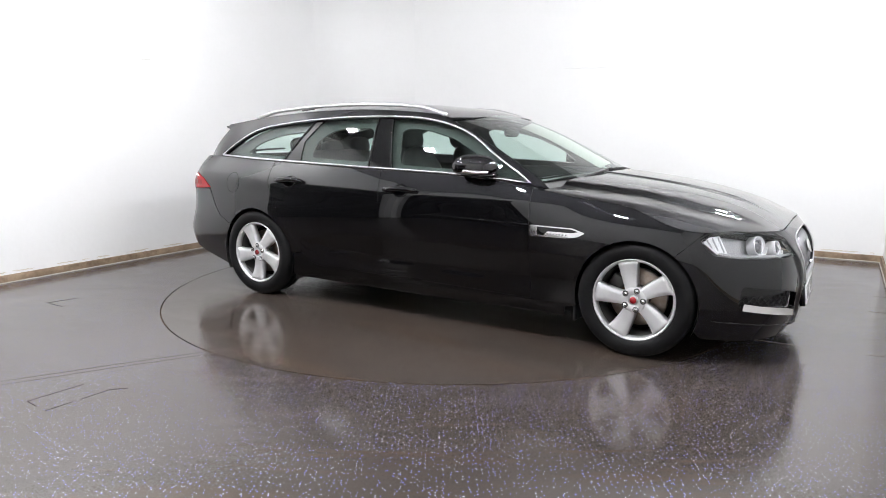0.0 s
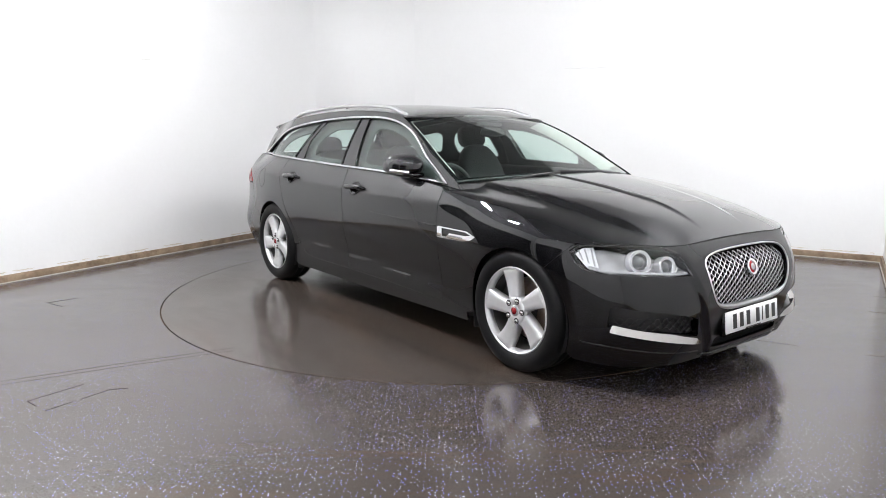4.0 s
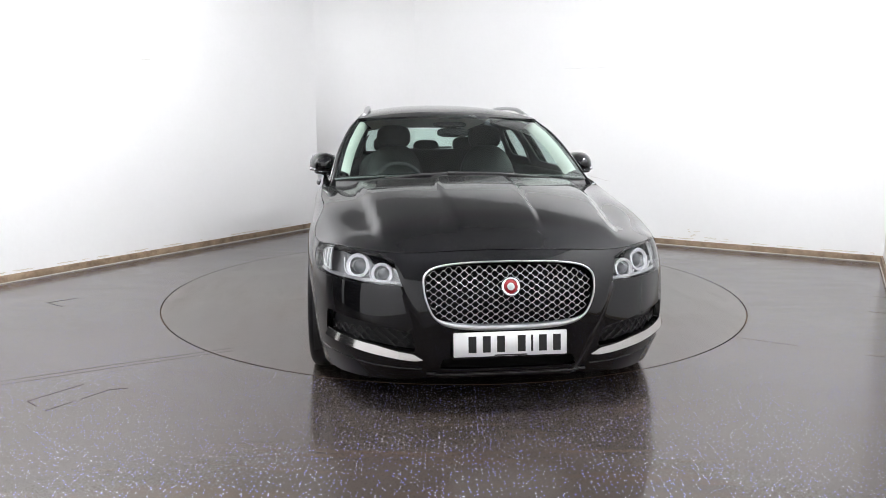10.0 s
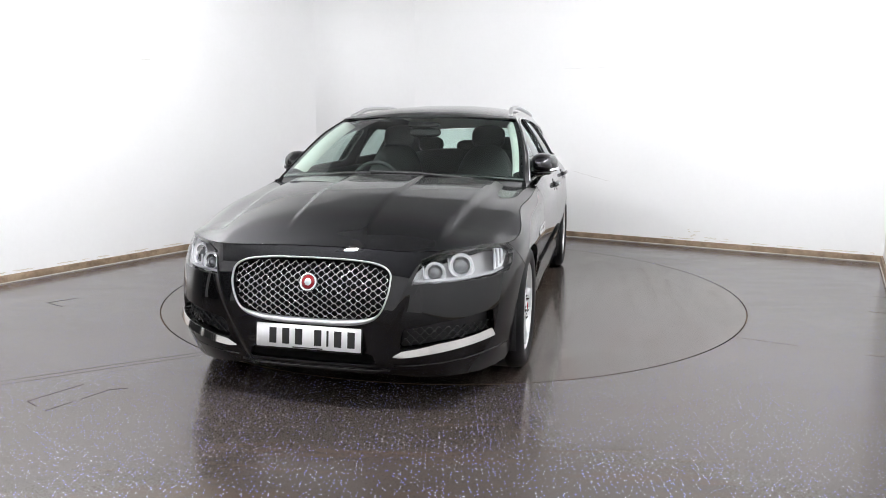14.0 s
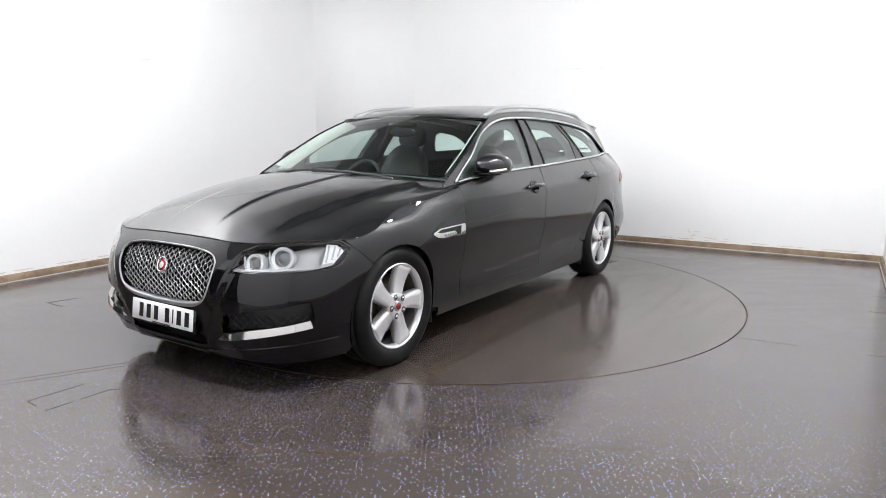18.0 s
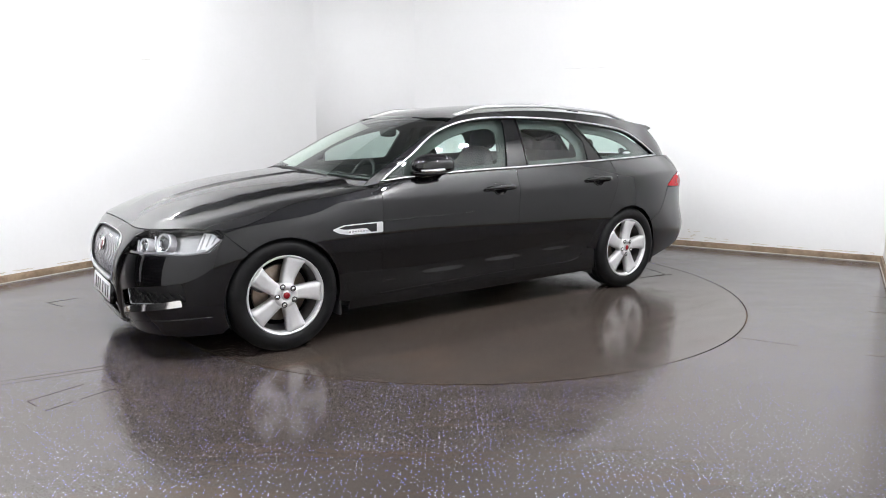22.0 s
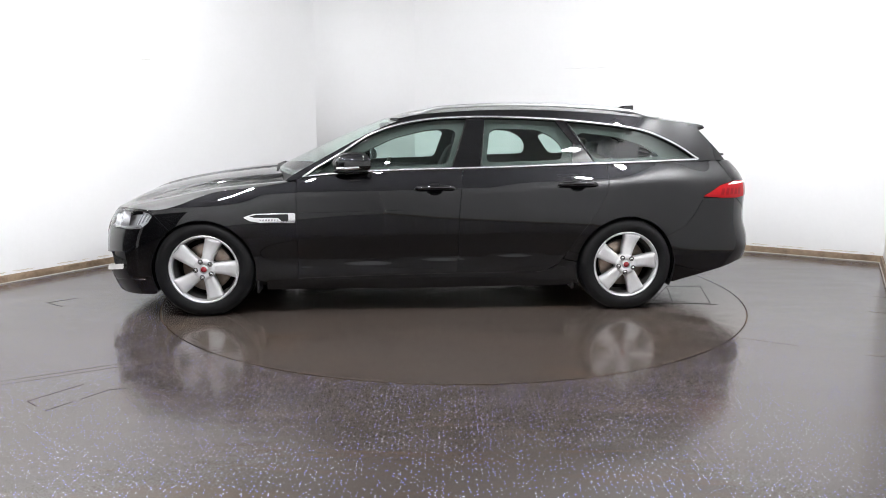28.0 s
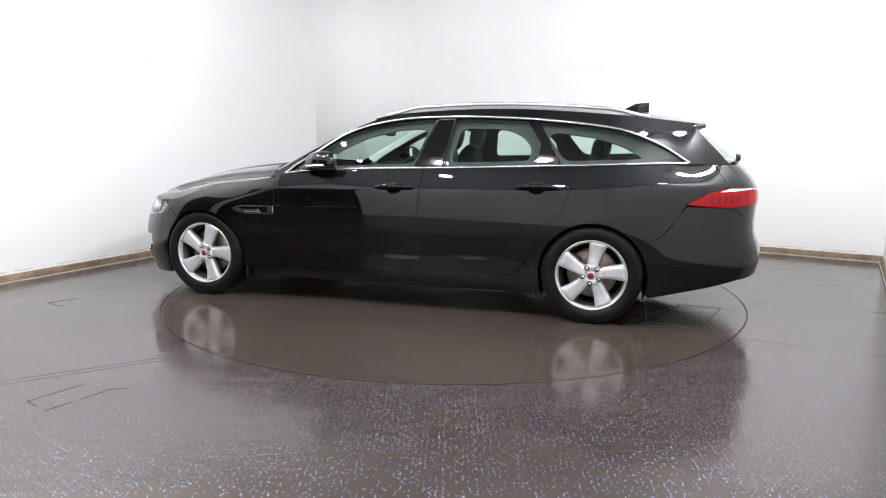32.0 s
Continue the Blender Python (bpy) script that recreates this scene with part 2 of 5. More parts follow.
def spline(xs, ys):
    """Natural cubic spline through points, straight beyond its ends."""
    xs, ys = np.array(xs, float), np.array(ys, float)
    if xs[0] > xs[-1]:
        xs, ys = xs[::-1], ys[::-1]
    h = np.diff(xs)
    n = len(xs)
    a = np.eye(n)
    d = np.zeros(n)
    for i in range(1, n - 1):
        a[i, i - 1:i + 2] = h[i - 1], 2 * (h[i - 1] + h[i]), h[i]
        d[i] = 6 * ((ys[i + 1] - ys[i]) / h[i] - (ys[i] - ys[i - 1]) / h[i - 1])
    m2 = np.linalg.solve(a, d)

    def value(x):
        x = np.asarray(x, float)
        c = np.clip(x, xs[0], xs[-1])
        i = np.clip(np.searchsorted(xs, c) - 1, 0, n - 2)
        u, v = xs[i + 1] - c, c - xs[i]
        y = (m2[i] * u ** 3 + m2[i + 1] * v ** 3) / (6 * h[i]) + (ys[i] / h[i] - m2[i] * h[i] / 6) * u + (ys[i + 1] / h[i] - m2[i + 1] * h[i] / 6) * v
        s0 = (ys[1] - ys[0]) / h[0] - h[0] * m2[1] / 6
        s1 = (ys[-1] - ys[-2]) / h[-1] + h[-1] * m2[-2] / 6
        return y + np.where(x < xs[0], (x - xs[0]) * s0, 0) + np.where(x > xs[-1], (x - xs[-1]) * s1, 0)
    return value


def step(a, b, x):
    t = np.clip((np.asarray(x, float) - a) / (b - a), 0, 1)
    return t * t * (3 - 2 * t)


def inside(pts, poly):
    x, y = pts[:, 0], pts[:, 1]
    r = np.zeros(len(pts), bool)
    n = len(poly)
    for i in range(n):
        (x0, y0), (x1, y1) = poly[i - 1], poly[i]
        if y0 != y1:
            r ^= ((y0 > y) != (y1 > y)) & (x < (x1 - x0) * (y - y0) / (y1 - y0) + x0)
    return r


def densify(poly, d):
    out = []
    for i in range(len(poly)):
        a, b = np.array(poly[i], float), np.array(poly[(i + 1) % len(poly)], float)
        n = max(1, int(math.ceil(np.linalg.norm(b - a) / d)))
        out += [a + (b - a) * k / n for k in range(n)]
    return np.array(out)


from mathutils.geometry import delaunay_2d_cdt


def patch(name, surf, outline, mat, holes=(), d=0.025, flange=0.014, mirror=False, flip=False, lift=0.0, gap=0.0):
    """A panel: the part of a curved surface inside an outline (in the surface's own two coordinates), its rim turned inwards.
    surf takes and gives arrays; lift moves the panel along its normal; flip turns its outer side round."""
    loops = [densify(outline, d)] + [densify(h, d) for h in holes]
    allb = np.vstack(loops)
    lo, hi = allb.min(0), allb.max(0)
    gx, gy = np.arange(lo[0] + d / 2, hi[0], d), np.arange(lo[1] + d / 2, hi[1], d)
    grid = np.array([(x, y) for j, y in enumerate(gy) for x in gx + (d / 2 if j % 2 else 0)]).reshape(-1, 2)
    ok = inside(grid, loops[0])
    for h in loops[1:]:
        ok &= ~inside(grid, h)
    grid = grid[ok]
    if len(grid):
        near = np.min([((grid - b) ** 2).sum(1) for b in allb], axis=0)
        grid = grid[near > (0.45 * d) ** 2]
    edges, k = [], 0
    for l in loops:
        edges += [(k + i, k + (i + 1) % len(l)) for i in range(len(l))]
        k += len(l)
    pts = np.vstack([allb, grid]) if len(grid) else allb
    v, e, f, *_ = delaunay_2d_cdt([Vector(p) for p in pts], edges, [], 0, 1e-6, False)
    v = np.array([tuple(p) for p in v])
    f = np.array([t for t in f if len(t) == 3])
    c = v[f].mean(1)
    ok = inside(c, loops[0])
    for h in loops[1:]:
        ok &= ~inside(c, h)
    f = f[ok]
    used = np.unique(f)
    remap = -np.ones(len(v), int)
    remap[used] = np.arange(len(used))
    v, f = v[used], remap[f]
    e = 1e-3
    p = surf(v[:, 0], v[:, 1])
    nu = surf(v[:, 0] + e, v[:, 1]) - surf(v[:, 0] - e, v[:, 1])
    nv = surf(v[:, 0], v[:, 1] + e) - surf(v[:, 0], v[:, 1] - e)
    nn = np.cross(nu, nv)
    nn /= np.linalg.norm(nn, axis=1)[:, None] + 1e-12
    if flip:
        nn = -nn
    p = p + nn * lift
    fn = np.cross(p[f[:, 1]] - p[f[:, 0]], p[f[:, 2]] - p[f[:, 0]])
    bad = (fn * nn[f[:, 0]]).sum(1) < 0
    f[bad] = f[bad][:, ::-1]
    verts, norms, faces = list(p), list(nn), [tuple(t) for t in f]
    if flange:
        count = {}
        for t in faces:
            for i in range(3):
                count[(t[i], t[(i + 1) % 3])] = 1
        rim = [ed for ed in count if (ed[1], ed[0]) not in count]
        outs = {}
        for a, b in rim:
            out = np.cross(p[b] - p[a], nn[a])
            out /= np.linalg.norm(out) + 1e-12
            for q in (a, b):
                outs[q] = outs.get(q, 0) + out
        # a small round edge, then the flange
        ring = {}
        for q, out in outs.items():
            out = out / (np.linalg.norm(out) + 1e-12)
            ring[q] = len(verts)
            verts += [p[q] + out * 0.0013 - nn[q] * 0.003, p[q] + out * 0.0013 - nn[q] * flange]
            norms += [out, out]
        for a, b in rim:
            ra, rb = ring[a], ring[b]
            faces += [(b, a, ra), (b, ra, rb), (rb, ra, ra + 1), (rb, ra + 1, rb + 1)]
    verts, norms = np.array(verts), np.array(norms)
    if mirror:
        verts, norms = verts * (1, -1, 1), norms * (1, -1, 1)
        faces = [t[::-1] for t in faces]
    me = mesh_of(name, verts, faces, mat)
    me.normals_split_custom_set_from_vertices([tuple(n) for n in norms])
    return me


# ---- the room ----
def wall(name, a, b, z0, z1, thick, openings=()):
    """A wall from a to b (thickness away from the room), with openings (from, to, bottom, top) right through it."""
    a, b = Vector(a), Vector(b)
    t = (b - a).normalized()
    n = Vector((-t.y, t.x, 0))
    length = (b - a).length
    xs = sorted({0.0, length, *[o for q in openings for o in q[:2]]})
    zs = sorted({z0, z1, *[o for q in openings for o in q[2:]]})
    bm = bmesh.new()
    for i in range(len(xs) - 1):
        for j in range(len(zs) - 1):
            xm, zm = (xs[i] + xs[i + 1]) / 2, (zs[j] + zs[j + 1]) / 2
            if any(q[0] < xm < q[1] and q[2] < zm < q[3] for q in openings):
                continue
            vs = []
            for s in (0, thick):
                for x, z in ((xs[i], zs[j]), (xs[i + 1], zs[j]), (xs[i + 1], zs[j + 1]), (xs[i], zs[j + 1])):
                    vs.append(bm.verts.new(a + t * x + n * s + Vector((0, 0, z))))
            bm.faces.new(vs[:4])
            bm.faces.new(vs[4:])
            for k in range(4):
                bm.faces.new((vs[k], vs[(k + 1) % 4], vs[4 + (k + 1) % 4], vs[4 + k]))
    bmesh.ops.remove_doubles(bm, verts=bm.verts, dist=1e-4)
    bm.verts.index_update()
    dup = {}
    for f in bm.faces:
        dup.setdefault(tuple(sorted(v.index for v in f.verts)), []).append(f)
    bmesh.ops.delete(bm, geom=[f for fs in dup.values() if len(fs) > 1 for f in fs], context="FACES_ONLY")
    return tagged(part(name, bm, WALL), kind="structure")


RADIUS = 2.238
GAP = 0.009
bm = bmesh.new()
outer = [room(-0.3, -0.3), room(WIDTH + 0.3, -0.3), room(WIDTH + 0.3, DEPTH + 3), room(-0.3, DEPTH + 3)]
corners = [bm.verts.new((p.x, p.y, 0)) for p in outer]
N = 160
ring = [bm.verts.new(((RADIUS + GAP) * math.cos(2 * math.pi * i / N), (RADIUS + GAP) * math.sin(2 * math.pi * i / N), 0)) for i in range(N)]
edges = [bm.edges.new((corners[i], corners[(i + 1) % 4])) for i in range(4)] + [bm.edges.new((ring[i], ring[(i + 1) % N])) for i in range(N)]
bmesh.ops.triangle_fill(bm, use_beauty=True, edges=edges)
bmesh.ops.delete(bm, geom=[f for f in bm.faces if f.calc_center_median().xy.length < RADIUS - 0.05], context="FACES")
low = [bm.verts.new((v.co.x, v.co.y, -0.03)) for v in ring]
for i in range(N):
    bm.faces.new((ring[i], ring[(i + 1) % N], low[(i + 1) % N], low[i]))
floor = tagged(part("floor", bm, FLOOR), "dark brown-grey flecked vinyl floor, glossy and scuffed", "floor", kind="structure")
for f in floor.data.polygons:
    f.use_smooth = False
part("turntable_pit", lathe([(RADIUS - 0.05, -0.014), (RADIUS + 0.05, -0.014), (RADIUS + 0.05, -0.03), (RADIUS - 0.05, -0.03), (RADIUS - 0.05, -0.014)], 96, "z", False), GAP_BROWN, floor, "brown bottom of the gap round the turntable")

wall("wall_back", room(COVE, 0), room(WIDTH, 0), 0, HEIGHT, 0.2)
wall("wall_left", room(0, DEPTH), room(0, COVE), 0, HEIGHT, 0.2, [(0.15, 2.45, 0, 2.7)])
wall("wall_right", room(WIDTH, 0), room(WIDTH, DEPTH), 0, HEIGHT, 0.2)
wall("wall_entrance", room(WIDTH, DEPTH), room(0, DEPTH), 0, HEIGHT, 0.2, [(WIDTH - 2.35, WIDTH - 0.1, 0, 2.7)])


def cove(r, z0, z1, n=48):
    """A quarter turn between the left wall and the back wall, from radius r out to the next one, upright."""
    bm = bmesh.new()
    rows = []
    for k in range(n + 1):
        q = math.pi / 2 * k / n
        d = (math.cos(q), math.sin(q))
        rows.append([bm.verts.new(room(COVE - w * d[0], COVE - w * d[1], z)) for w, z in ((r[0], z0), (r[0], z1), (r[1], z1), (r[1], z0))])
    for p, q in zip(rows, rows[1:]):
        for i in range(4):
            bm.faces.new((p[i], p[(i + 1) % 4], q[(i + 1) % 4], q[i]))
    return smooth(bm, 40)


tagged(part("wall_corner", cove((COVE, COVE + 0.2), 0, HEIGHT), WALL), "rounded white plaster corner between the walls", "wall", kind="structure")


def shutter(name, a, b, label):
    """A dark roller door of horizontal slats, closing an opening."""
    t = (b - a).normalized()
    n = Vector((-t.y, t.x, 0))
    m = Matrix.Translation(a) @ Matrix((t, n, Vector((0, 0, 1)))).transposed().to_4x4()
    ob = tagged(part(name, box(0.0, 0.11, 0.0, (b - a).length, 0.13, 2.7, 0, 2, m), SHUTTER), label, "door", kind="structure")
    for k in range(18):
        part("slat", box(0.01, 0.085, 0.15 * k + 0.004, (b - a).length - 0.01, 0.108, 0.15 * k + 0.146, 0.006, 1, m), SHUTTER, ob)
    return ob


shutter("door_1", room(0, DEPTH - 0.15), room(0, DEPTH - 2.45), "dark closed roller door in the white wall")
shutter("door_2", room(2.35, DEPTH), room(0.1, DEPTH), "dark closed roller door in the white wall")
bm = bmesh.new()
vs = [bm.verts.new(room(a, b, z)) for z in (HEIGHT, HEIGHT + 0.2) for a, b in ((-0.2, -0.2), (WIDTH + 0.2, -0.2), (WIDTH + 0.2, DEPTH + 0.2), (-0.2, DEPTH + 0.2))]
bm.faces.new(vs[:4]), bm.faces.new(vs[4:])
for k in range(4):
    bm.faces.new((vs[k], vs[(k + 1) % 4], vs[4 + (k + 1) % 4], vs[4 + k]))
tagged(part("ceiling", bm, CEILING), "plain grey painted ceiling", "ceiling", kind="structure")


def baseboard(name, a, b):
    """Worn timber skirting with a rounded top edge and a thin pale bead at the floor."""
    t = (b - a).normalized()
    n = Vector((-t.y, t.x, 0))
    L = (b - a).length
    m = Matrix.Translation(a) @ Matrix((t, n, Vector((0, 0, 1)))).transposed().to_4x4()
    ob = tagged(part(name, box(0, 0.001, 0.0, L, 0.022, 0.068, 0.006, 2, m), WOOD), "scuffed pale timber skirting board along the wall", "skirting", kind="structure")
    part("bead", box(0, 0.0225, 0.0, L, 0.032, 0.010, 0.003, 2, m), SEALANT, ob, "dirty pale sealant bead")
    return ob


baseboard("baseboard_back", room(WIDTH - 0.001, 0.0), room(COVE, 0.0))
tagged(part("baseboard_corner", cove((COVE - 0.022, COVE - 0.001), 0, 0.068), WOOD), "scuffed pale timber skirting board bent round the corner", "skirting", kind="structure")
baseboard("baseboard_left", room(0.0, COVE), room(0.0, DEPTH - 2.46))
baseboard("baseboard_right", room(WIDTH, DEPTH), room(WIDTH, 0.035))

# ceiling lamps: a housing with a glowing diffuser each
first = None
for a, b in LAMPS:
    at = Vector((a, b, LAMP_Z))
    if first is None:
        lamp = tagged(new("ceiling_lamp"), "square white ceiling lamp with a bright diffuser", "lamp", "ceiling lamps")
        part("housing", box(-0.17, -0.17, 0.0, 0.17, 0.17, 0.09, 0.01), TRIM_BLACK, lamp)
        part("diffuser", box(-0.072, -0.072, -0.05, 0.072, 0.072, -0.001, 0.008), LAMP_GLOW, lamp)
        part("stem", box(-0.02, -0.02, 0.09, 0.02, 0.02, HEIGHT - LAMP_Z), TRIM_BLACK, lamp)
        lamp.matrix_basis = Matrix.Translation(at) @ pose(0, 0, 0, 0, 0, -30)
        first = lamp
    else:
        copy_thing(first, Matrix.Translation(at) @ pose(0, 0, 0, 0, 0, -30))

# the turntable: a disc of the same floor covering, with a hatch in it
bm = lathe([(RADIUS, -0.045), (RADIUS, 0.0)], N, "z")
for f in bm.faces:
    f.smooth = False
turntable = tagged(part("turntable", bm, TABLE), "round turntable covered in dark flecked vinyl, flush with the floor", "turntable")


# ---- the car: x forwards, y to its left, z up, origin on the ground midway between the axles ----
car = tagged(new("estate_car"), "glossy black estate car, chrome trim, silver alloy wheels, on the turntable", "car")
AXLE = 1.48
TYRE_R = 0.335

# the widest outline seen from above, from the middle of the nose to the middle of the tail
PLAN_X = [2.300, 2.298, 2.292, 2.277, 2.233, 2.131, 1.988, 1.781, 1.48, 1.1, 0.6, -0.3, -1.0, -1.48, -1.85, -2.15, -2.36, -2.49, -2.56, -2.585, -2.59]
PLAN_Y = [0.0, 0.15, 0.30, 0.45, 0.60, 0.745, 0.850, 0.918, 0.942, 0.945, 0.944, 0.941, 0.938, 0.935, 0.910, 0.862, 0.790, 0.665, 0.45, 0.20, 0.0]
PLAN_S = np.concatenate([[0], np.cumsum(np.hypot(np.diff(PLAN_X), np.diff(PLAN_Y)))])
plan_x, plan_y = spline(PLAN_S, PLAN_X), spline(PLAN_S, PLAN_Y)
_S = np.linspace(0, PLAN_S[-1], 3000)
_X, _Y = plan_x(_S), plan_y(_S)
_MID = int(np.argmax(_Y))


def sx(x):
    """Way round the outline at a place along the car."""
    return float(np.interp(-x, -_X, _S))


def sy(y):
    """The same for a place on the nose, by its distance from the middle."""
    return float(np.sign(y) * np.interp(abs(y), _Y[:_MID], _S[:_MID]))


def ry(y):
    """The same for a place on the tail."""
    return float(np.interp(-abs(y), -_Y[_MID:], _S[_MID:]))


# how far the body lies inside that outline at each height, at eight stations round the car
ZN = [0.15, 0.25, 0.33, 0.40, 0.50, 0.60, 0.70, 0.78, 0.85, 0.92, 1.0, 1.07]
STATIONS = [
    (0.0, [0.070, 0.052, 0.048, 0.032, 0.020, 0.034, 0.080, 0.163, 0.235, 0.32, 0.42, 0.52]),
    (sy(0.66), [0.06, 0.02, 0.004, 0.0, 0.006, 0.028, 0.072, 0.13, 0.195, 0.28, 0.4, 0.5]),
    (sx(AXLE), [0.05, 0.034, 0.028, 0.021, 0.009, -0.002, 0.004, 0.032, 0.090, 0.17, 0.28, 0.4]),
    (sx(0.8), [0.07, 0.046, 0.042, 0.037, 0.019, 0.004, 0.0, 0.0025, 0.006, 0.014, 0.035, 0.06]),
    (sx(-0.3), [0.07, 0.048, 0.045, 0.040, 0.020, 0.004, 0.0, 0.002, 0.005, 0.009, 0.017, 0.032]),
    (sx(-AXLE), [0.05, 0.034, 0.028, 0.020, 0.006, -0.006, -0.006, 0.002, 0.007, 0.014, 0.040, 0.07]),
    (sx(-2.2), [0.10, 0.05, 0.02, 0.0, 0.0, 0.014, 0.024, 0.028, 0.036, 0.056, 0.10, 0.155]),
    (PLAN_S[-1], [0.25, 0.08, 0.02, 0.0, 0.0, 0.045, 0.05, 0.04, 0.03, 0.045, 0.10, 0.18]),
]
_ST = np.array([s for s, _ in STATIONS])
_PROF = [spline(ZN, p) for _, p in STATIONS]
E_S = np.array([-_ST[1], *_ST, 2 * PLAN_S[-1] - _ST[-2]])


def belt(s, z):
    """The lower body, all round: s along the outline, z up."""
    s, z = np.asarray(s, float), np.asarray(z, float)
    a = np.abs(s)
    vals = [p(z) for p in _PROF]
    vals = [vals[1], *vals, vals[-2]]
    inset = np.zeros_like(a)
    for k in range(1, len(E_S) - 2):
        on = (a >= E_S[k]) & (a <= E_S[k + 1] + (1 if k == len(E_S) - 3 else 0))
        h = E_S[k + 1] - E_S[k]
        t = np.clip((a - E_S[k]) / h, 0, 1)
        m0 = (vals[k + 1] - vals[k - 1]) / (E_S[k + 1] - E_S[k - 1]) * h
        m1 = (vals[k + 2] - vals[k]) / (E_S[k + 2] - E_S[k]) * h
        y = (2 * t ** 3 - 3 * t ** 2 + 1) * vals[k] + (t ** 3 - 2 * t ** 2 + t) * m0 + (-2 * t ** 3 + 3 * t ** 2) * vals[k + 1] + (t ** 3 - t ** 2) * m1
        inset = np.where(on, y, inset)
    # the crease low on the doors
    x0, y0 = plan_x(a), plan_y(a)
    zc = 0.375 - 0.042 * x0
    along = step(1.05, 0.5, x0) * step(-1.2, -0.6, x0)
    inset = inset + along * 0.004 * step(zc - 0.008, zc + 0.010, z) * step(zc + 0.20, zc + 0.02, z)
    # the shoulder: above this line the sides lean in
    zs = 0.862 - 0.012 * x0 + 0.05 * step(-1.0, -2.0, x0)
    over = z - zs
    inset = inset + step(1.25, 0.85, x0) * step(-2.45, -2.1, x0) * 0.40 * (np.sqrt(over * over + 0.010 ** 2) + over) / 2
    # the middle of the nose stands proud of its sides
    yc = 0.315 + 0.40 * (z - 0.2)
    inset = inset - step(1.9, 2.1, x0) * step(0.72, 0.56, z) * 0.020 * step(yc + 0.040, yc - 0.004, np.abs(y0))
    tx, ty = plan_x(a + 1e-3) - plan_x(a - 1e-3), plan_y(a + 1e-3) - plan_y(a - 1e-3)
    n = np.hypot(tx, ty)
    nx, ny = ty / n, -tx / n
    ny = ny * np.clip(a / 0.12, 0, 1) * np.clip((PLAN_S[-1] - a) / 0.12, 0, 1)
    px, py = x0 - nx * inset, y0 - ny * inset
    return np.stack([px, np.where(s < 0, -py, py), z], -1)


# window line along the doors, and the bonnet
zb = spline([-2.3, -2.05, -1.7, -1.02, -0.23, 0.55, 0.80, 1.0], [1.071, 1.067, 1.058, 1.036, 1.013, 0.982, 0.955, 0.925])
bonnet_mid = spline([2.2, 2.12, 2.05, 1.95, 1.8, 1.65, 1.31, 1.06, 0.8], [0.730, 0.773, 0.811, 0.855, 0.899, 0.932, 0.981, 1.005, 1.018])
bonnet_fall = spline([2.2, 2.05, 1.95, 1.8, 1.48, 1.1, 0.85], [0.07, 0.110, 0.124, 0.134, 0.105, 0.085, 0.062])


def bonnet_z(x, y):
    x, y = np.asarray(x, float), np.abs(np.asarray(y, float))
    z = bonnet_mid(x) - bonnet_fall(x) * (0.37 * (y / 0.80) ** 2 + 0.56 * (y / 0.80) ** 4)
    outer = 0.655 - 0.10 * (x - 1.0)           # the long crease towards the lamp
    inner = 0.215 - 0.02 * (x - 1.0)           # the ridge of the power bulge
    fade = step(2.12, 1.85, x)
    z = z - fade * 0.023 * step(outer - 0.006, outer + 0.045, y) * step(outer + 0.24, outer + 0.05, y)
    z = z + fade * 0.010 * step(inner + 0.020, inner - 0.006, y)
    return z


def bonnet(x, y):
    return np.stack([np.asarray(x, float), np.asarray(y, float), bonnet_z(x, y)], -1)


def top_at(s):
    """Height at which the lower body meets the bonnet."""
    zz = np.linspace(0.62, 1.0, 400)
    p = belt(np.full(400, s), zz)
    return float(zz[np.argmax(zz >= bonnet_z(p[:, 0], p[:, 1]))])


_TS = np.linspace(0, sx(0.82), 90)
_TZ = np.array([top_at(s) for s in _TS])


def ztop(s):
    return float(np.interp(abs(s), _TS, _TZ))


# the upper body: sides that lean in above the window line
def upper_y(x, z):
    x, z = np.asarray(x, float), np.asarray(z, float)
    b = base_y(x)
    dz = z - zb(x)
    return b - 0.45 * dz - 0.46 * dz * np.abs(dz) - 0.045 * step(0.15, 0.95, x)


_BX = np.linspace(-2.50, 1.05, 84)
_BY = np.array([belt(np.array([sx(x)]), zb(np.array([x])))[0] for x in _BX])
_o = np.argsort(_BY[:, 0])
base_y = spline(_BY[_o, 0][::6], _BY[_o, 1][::6])


def upper(x, z):
    return np.stack([np.asarray(x, float), upper_y(x, z), np.asarray(z, float)], -1)


roof_edge = spline([0.30, 0.13, -0.1, -0.5, -0.9, -1.5, -1.9, -2.2], [1.305, 1.362, 1.398, 1.424, 1.427, 1.392, 1.352, 1.318])
roof_rise = spline([0.30, 0.13, -0.1, -0.5, -1.0, -1.6, -2.2], [0.040, 0.044, 0.050, 0.056, 0.056, 0.046, 0.030])


def roof(x, w):
    """w runs from -1 at the right rail to 1 at the left one."""
    x, w = np.asarray(x, float), np.asarray(w, float)
    e = roof_edge(x)
    return np.stack([x, w * upper_y(x, e), e + roof_rise(x) * (1 - np.abs(w) ** 2.4)], -1)


# the windscreen: its side edges lie on the upper body
screen_x = spline([0.0, 0.35, 0.7, 1.0], [0.875, 0.585, 0.33, 0.115])
screen_z = spline([0.0, 0.35, 0.7, 1.0], [0.968, 1.128, 1.262, 1.352])


def screen(v, w):
    v, w = np.asarray(v, float), np.asarray(w, float)
    x, z = screen_x(v), screen_z(v)
    y = upper_y(x, z) - 0.015
    k = 1 - np.abs(w) ** 2.2
    return np.stack([x + (0.20 - 0.12 * v) * k, w * y, z + (0.035 + 0.0 * v) * k], -1)


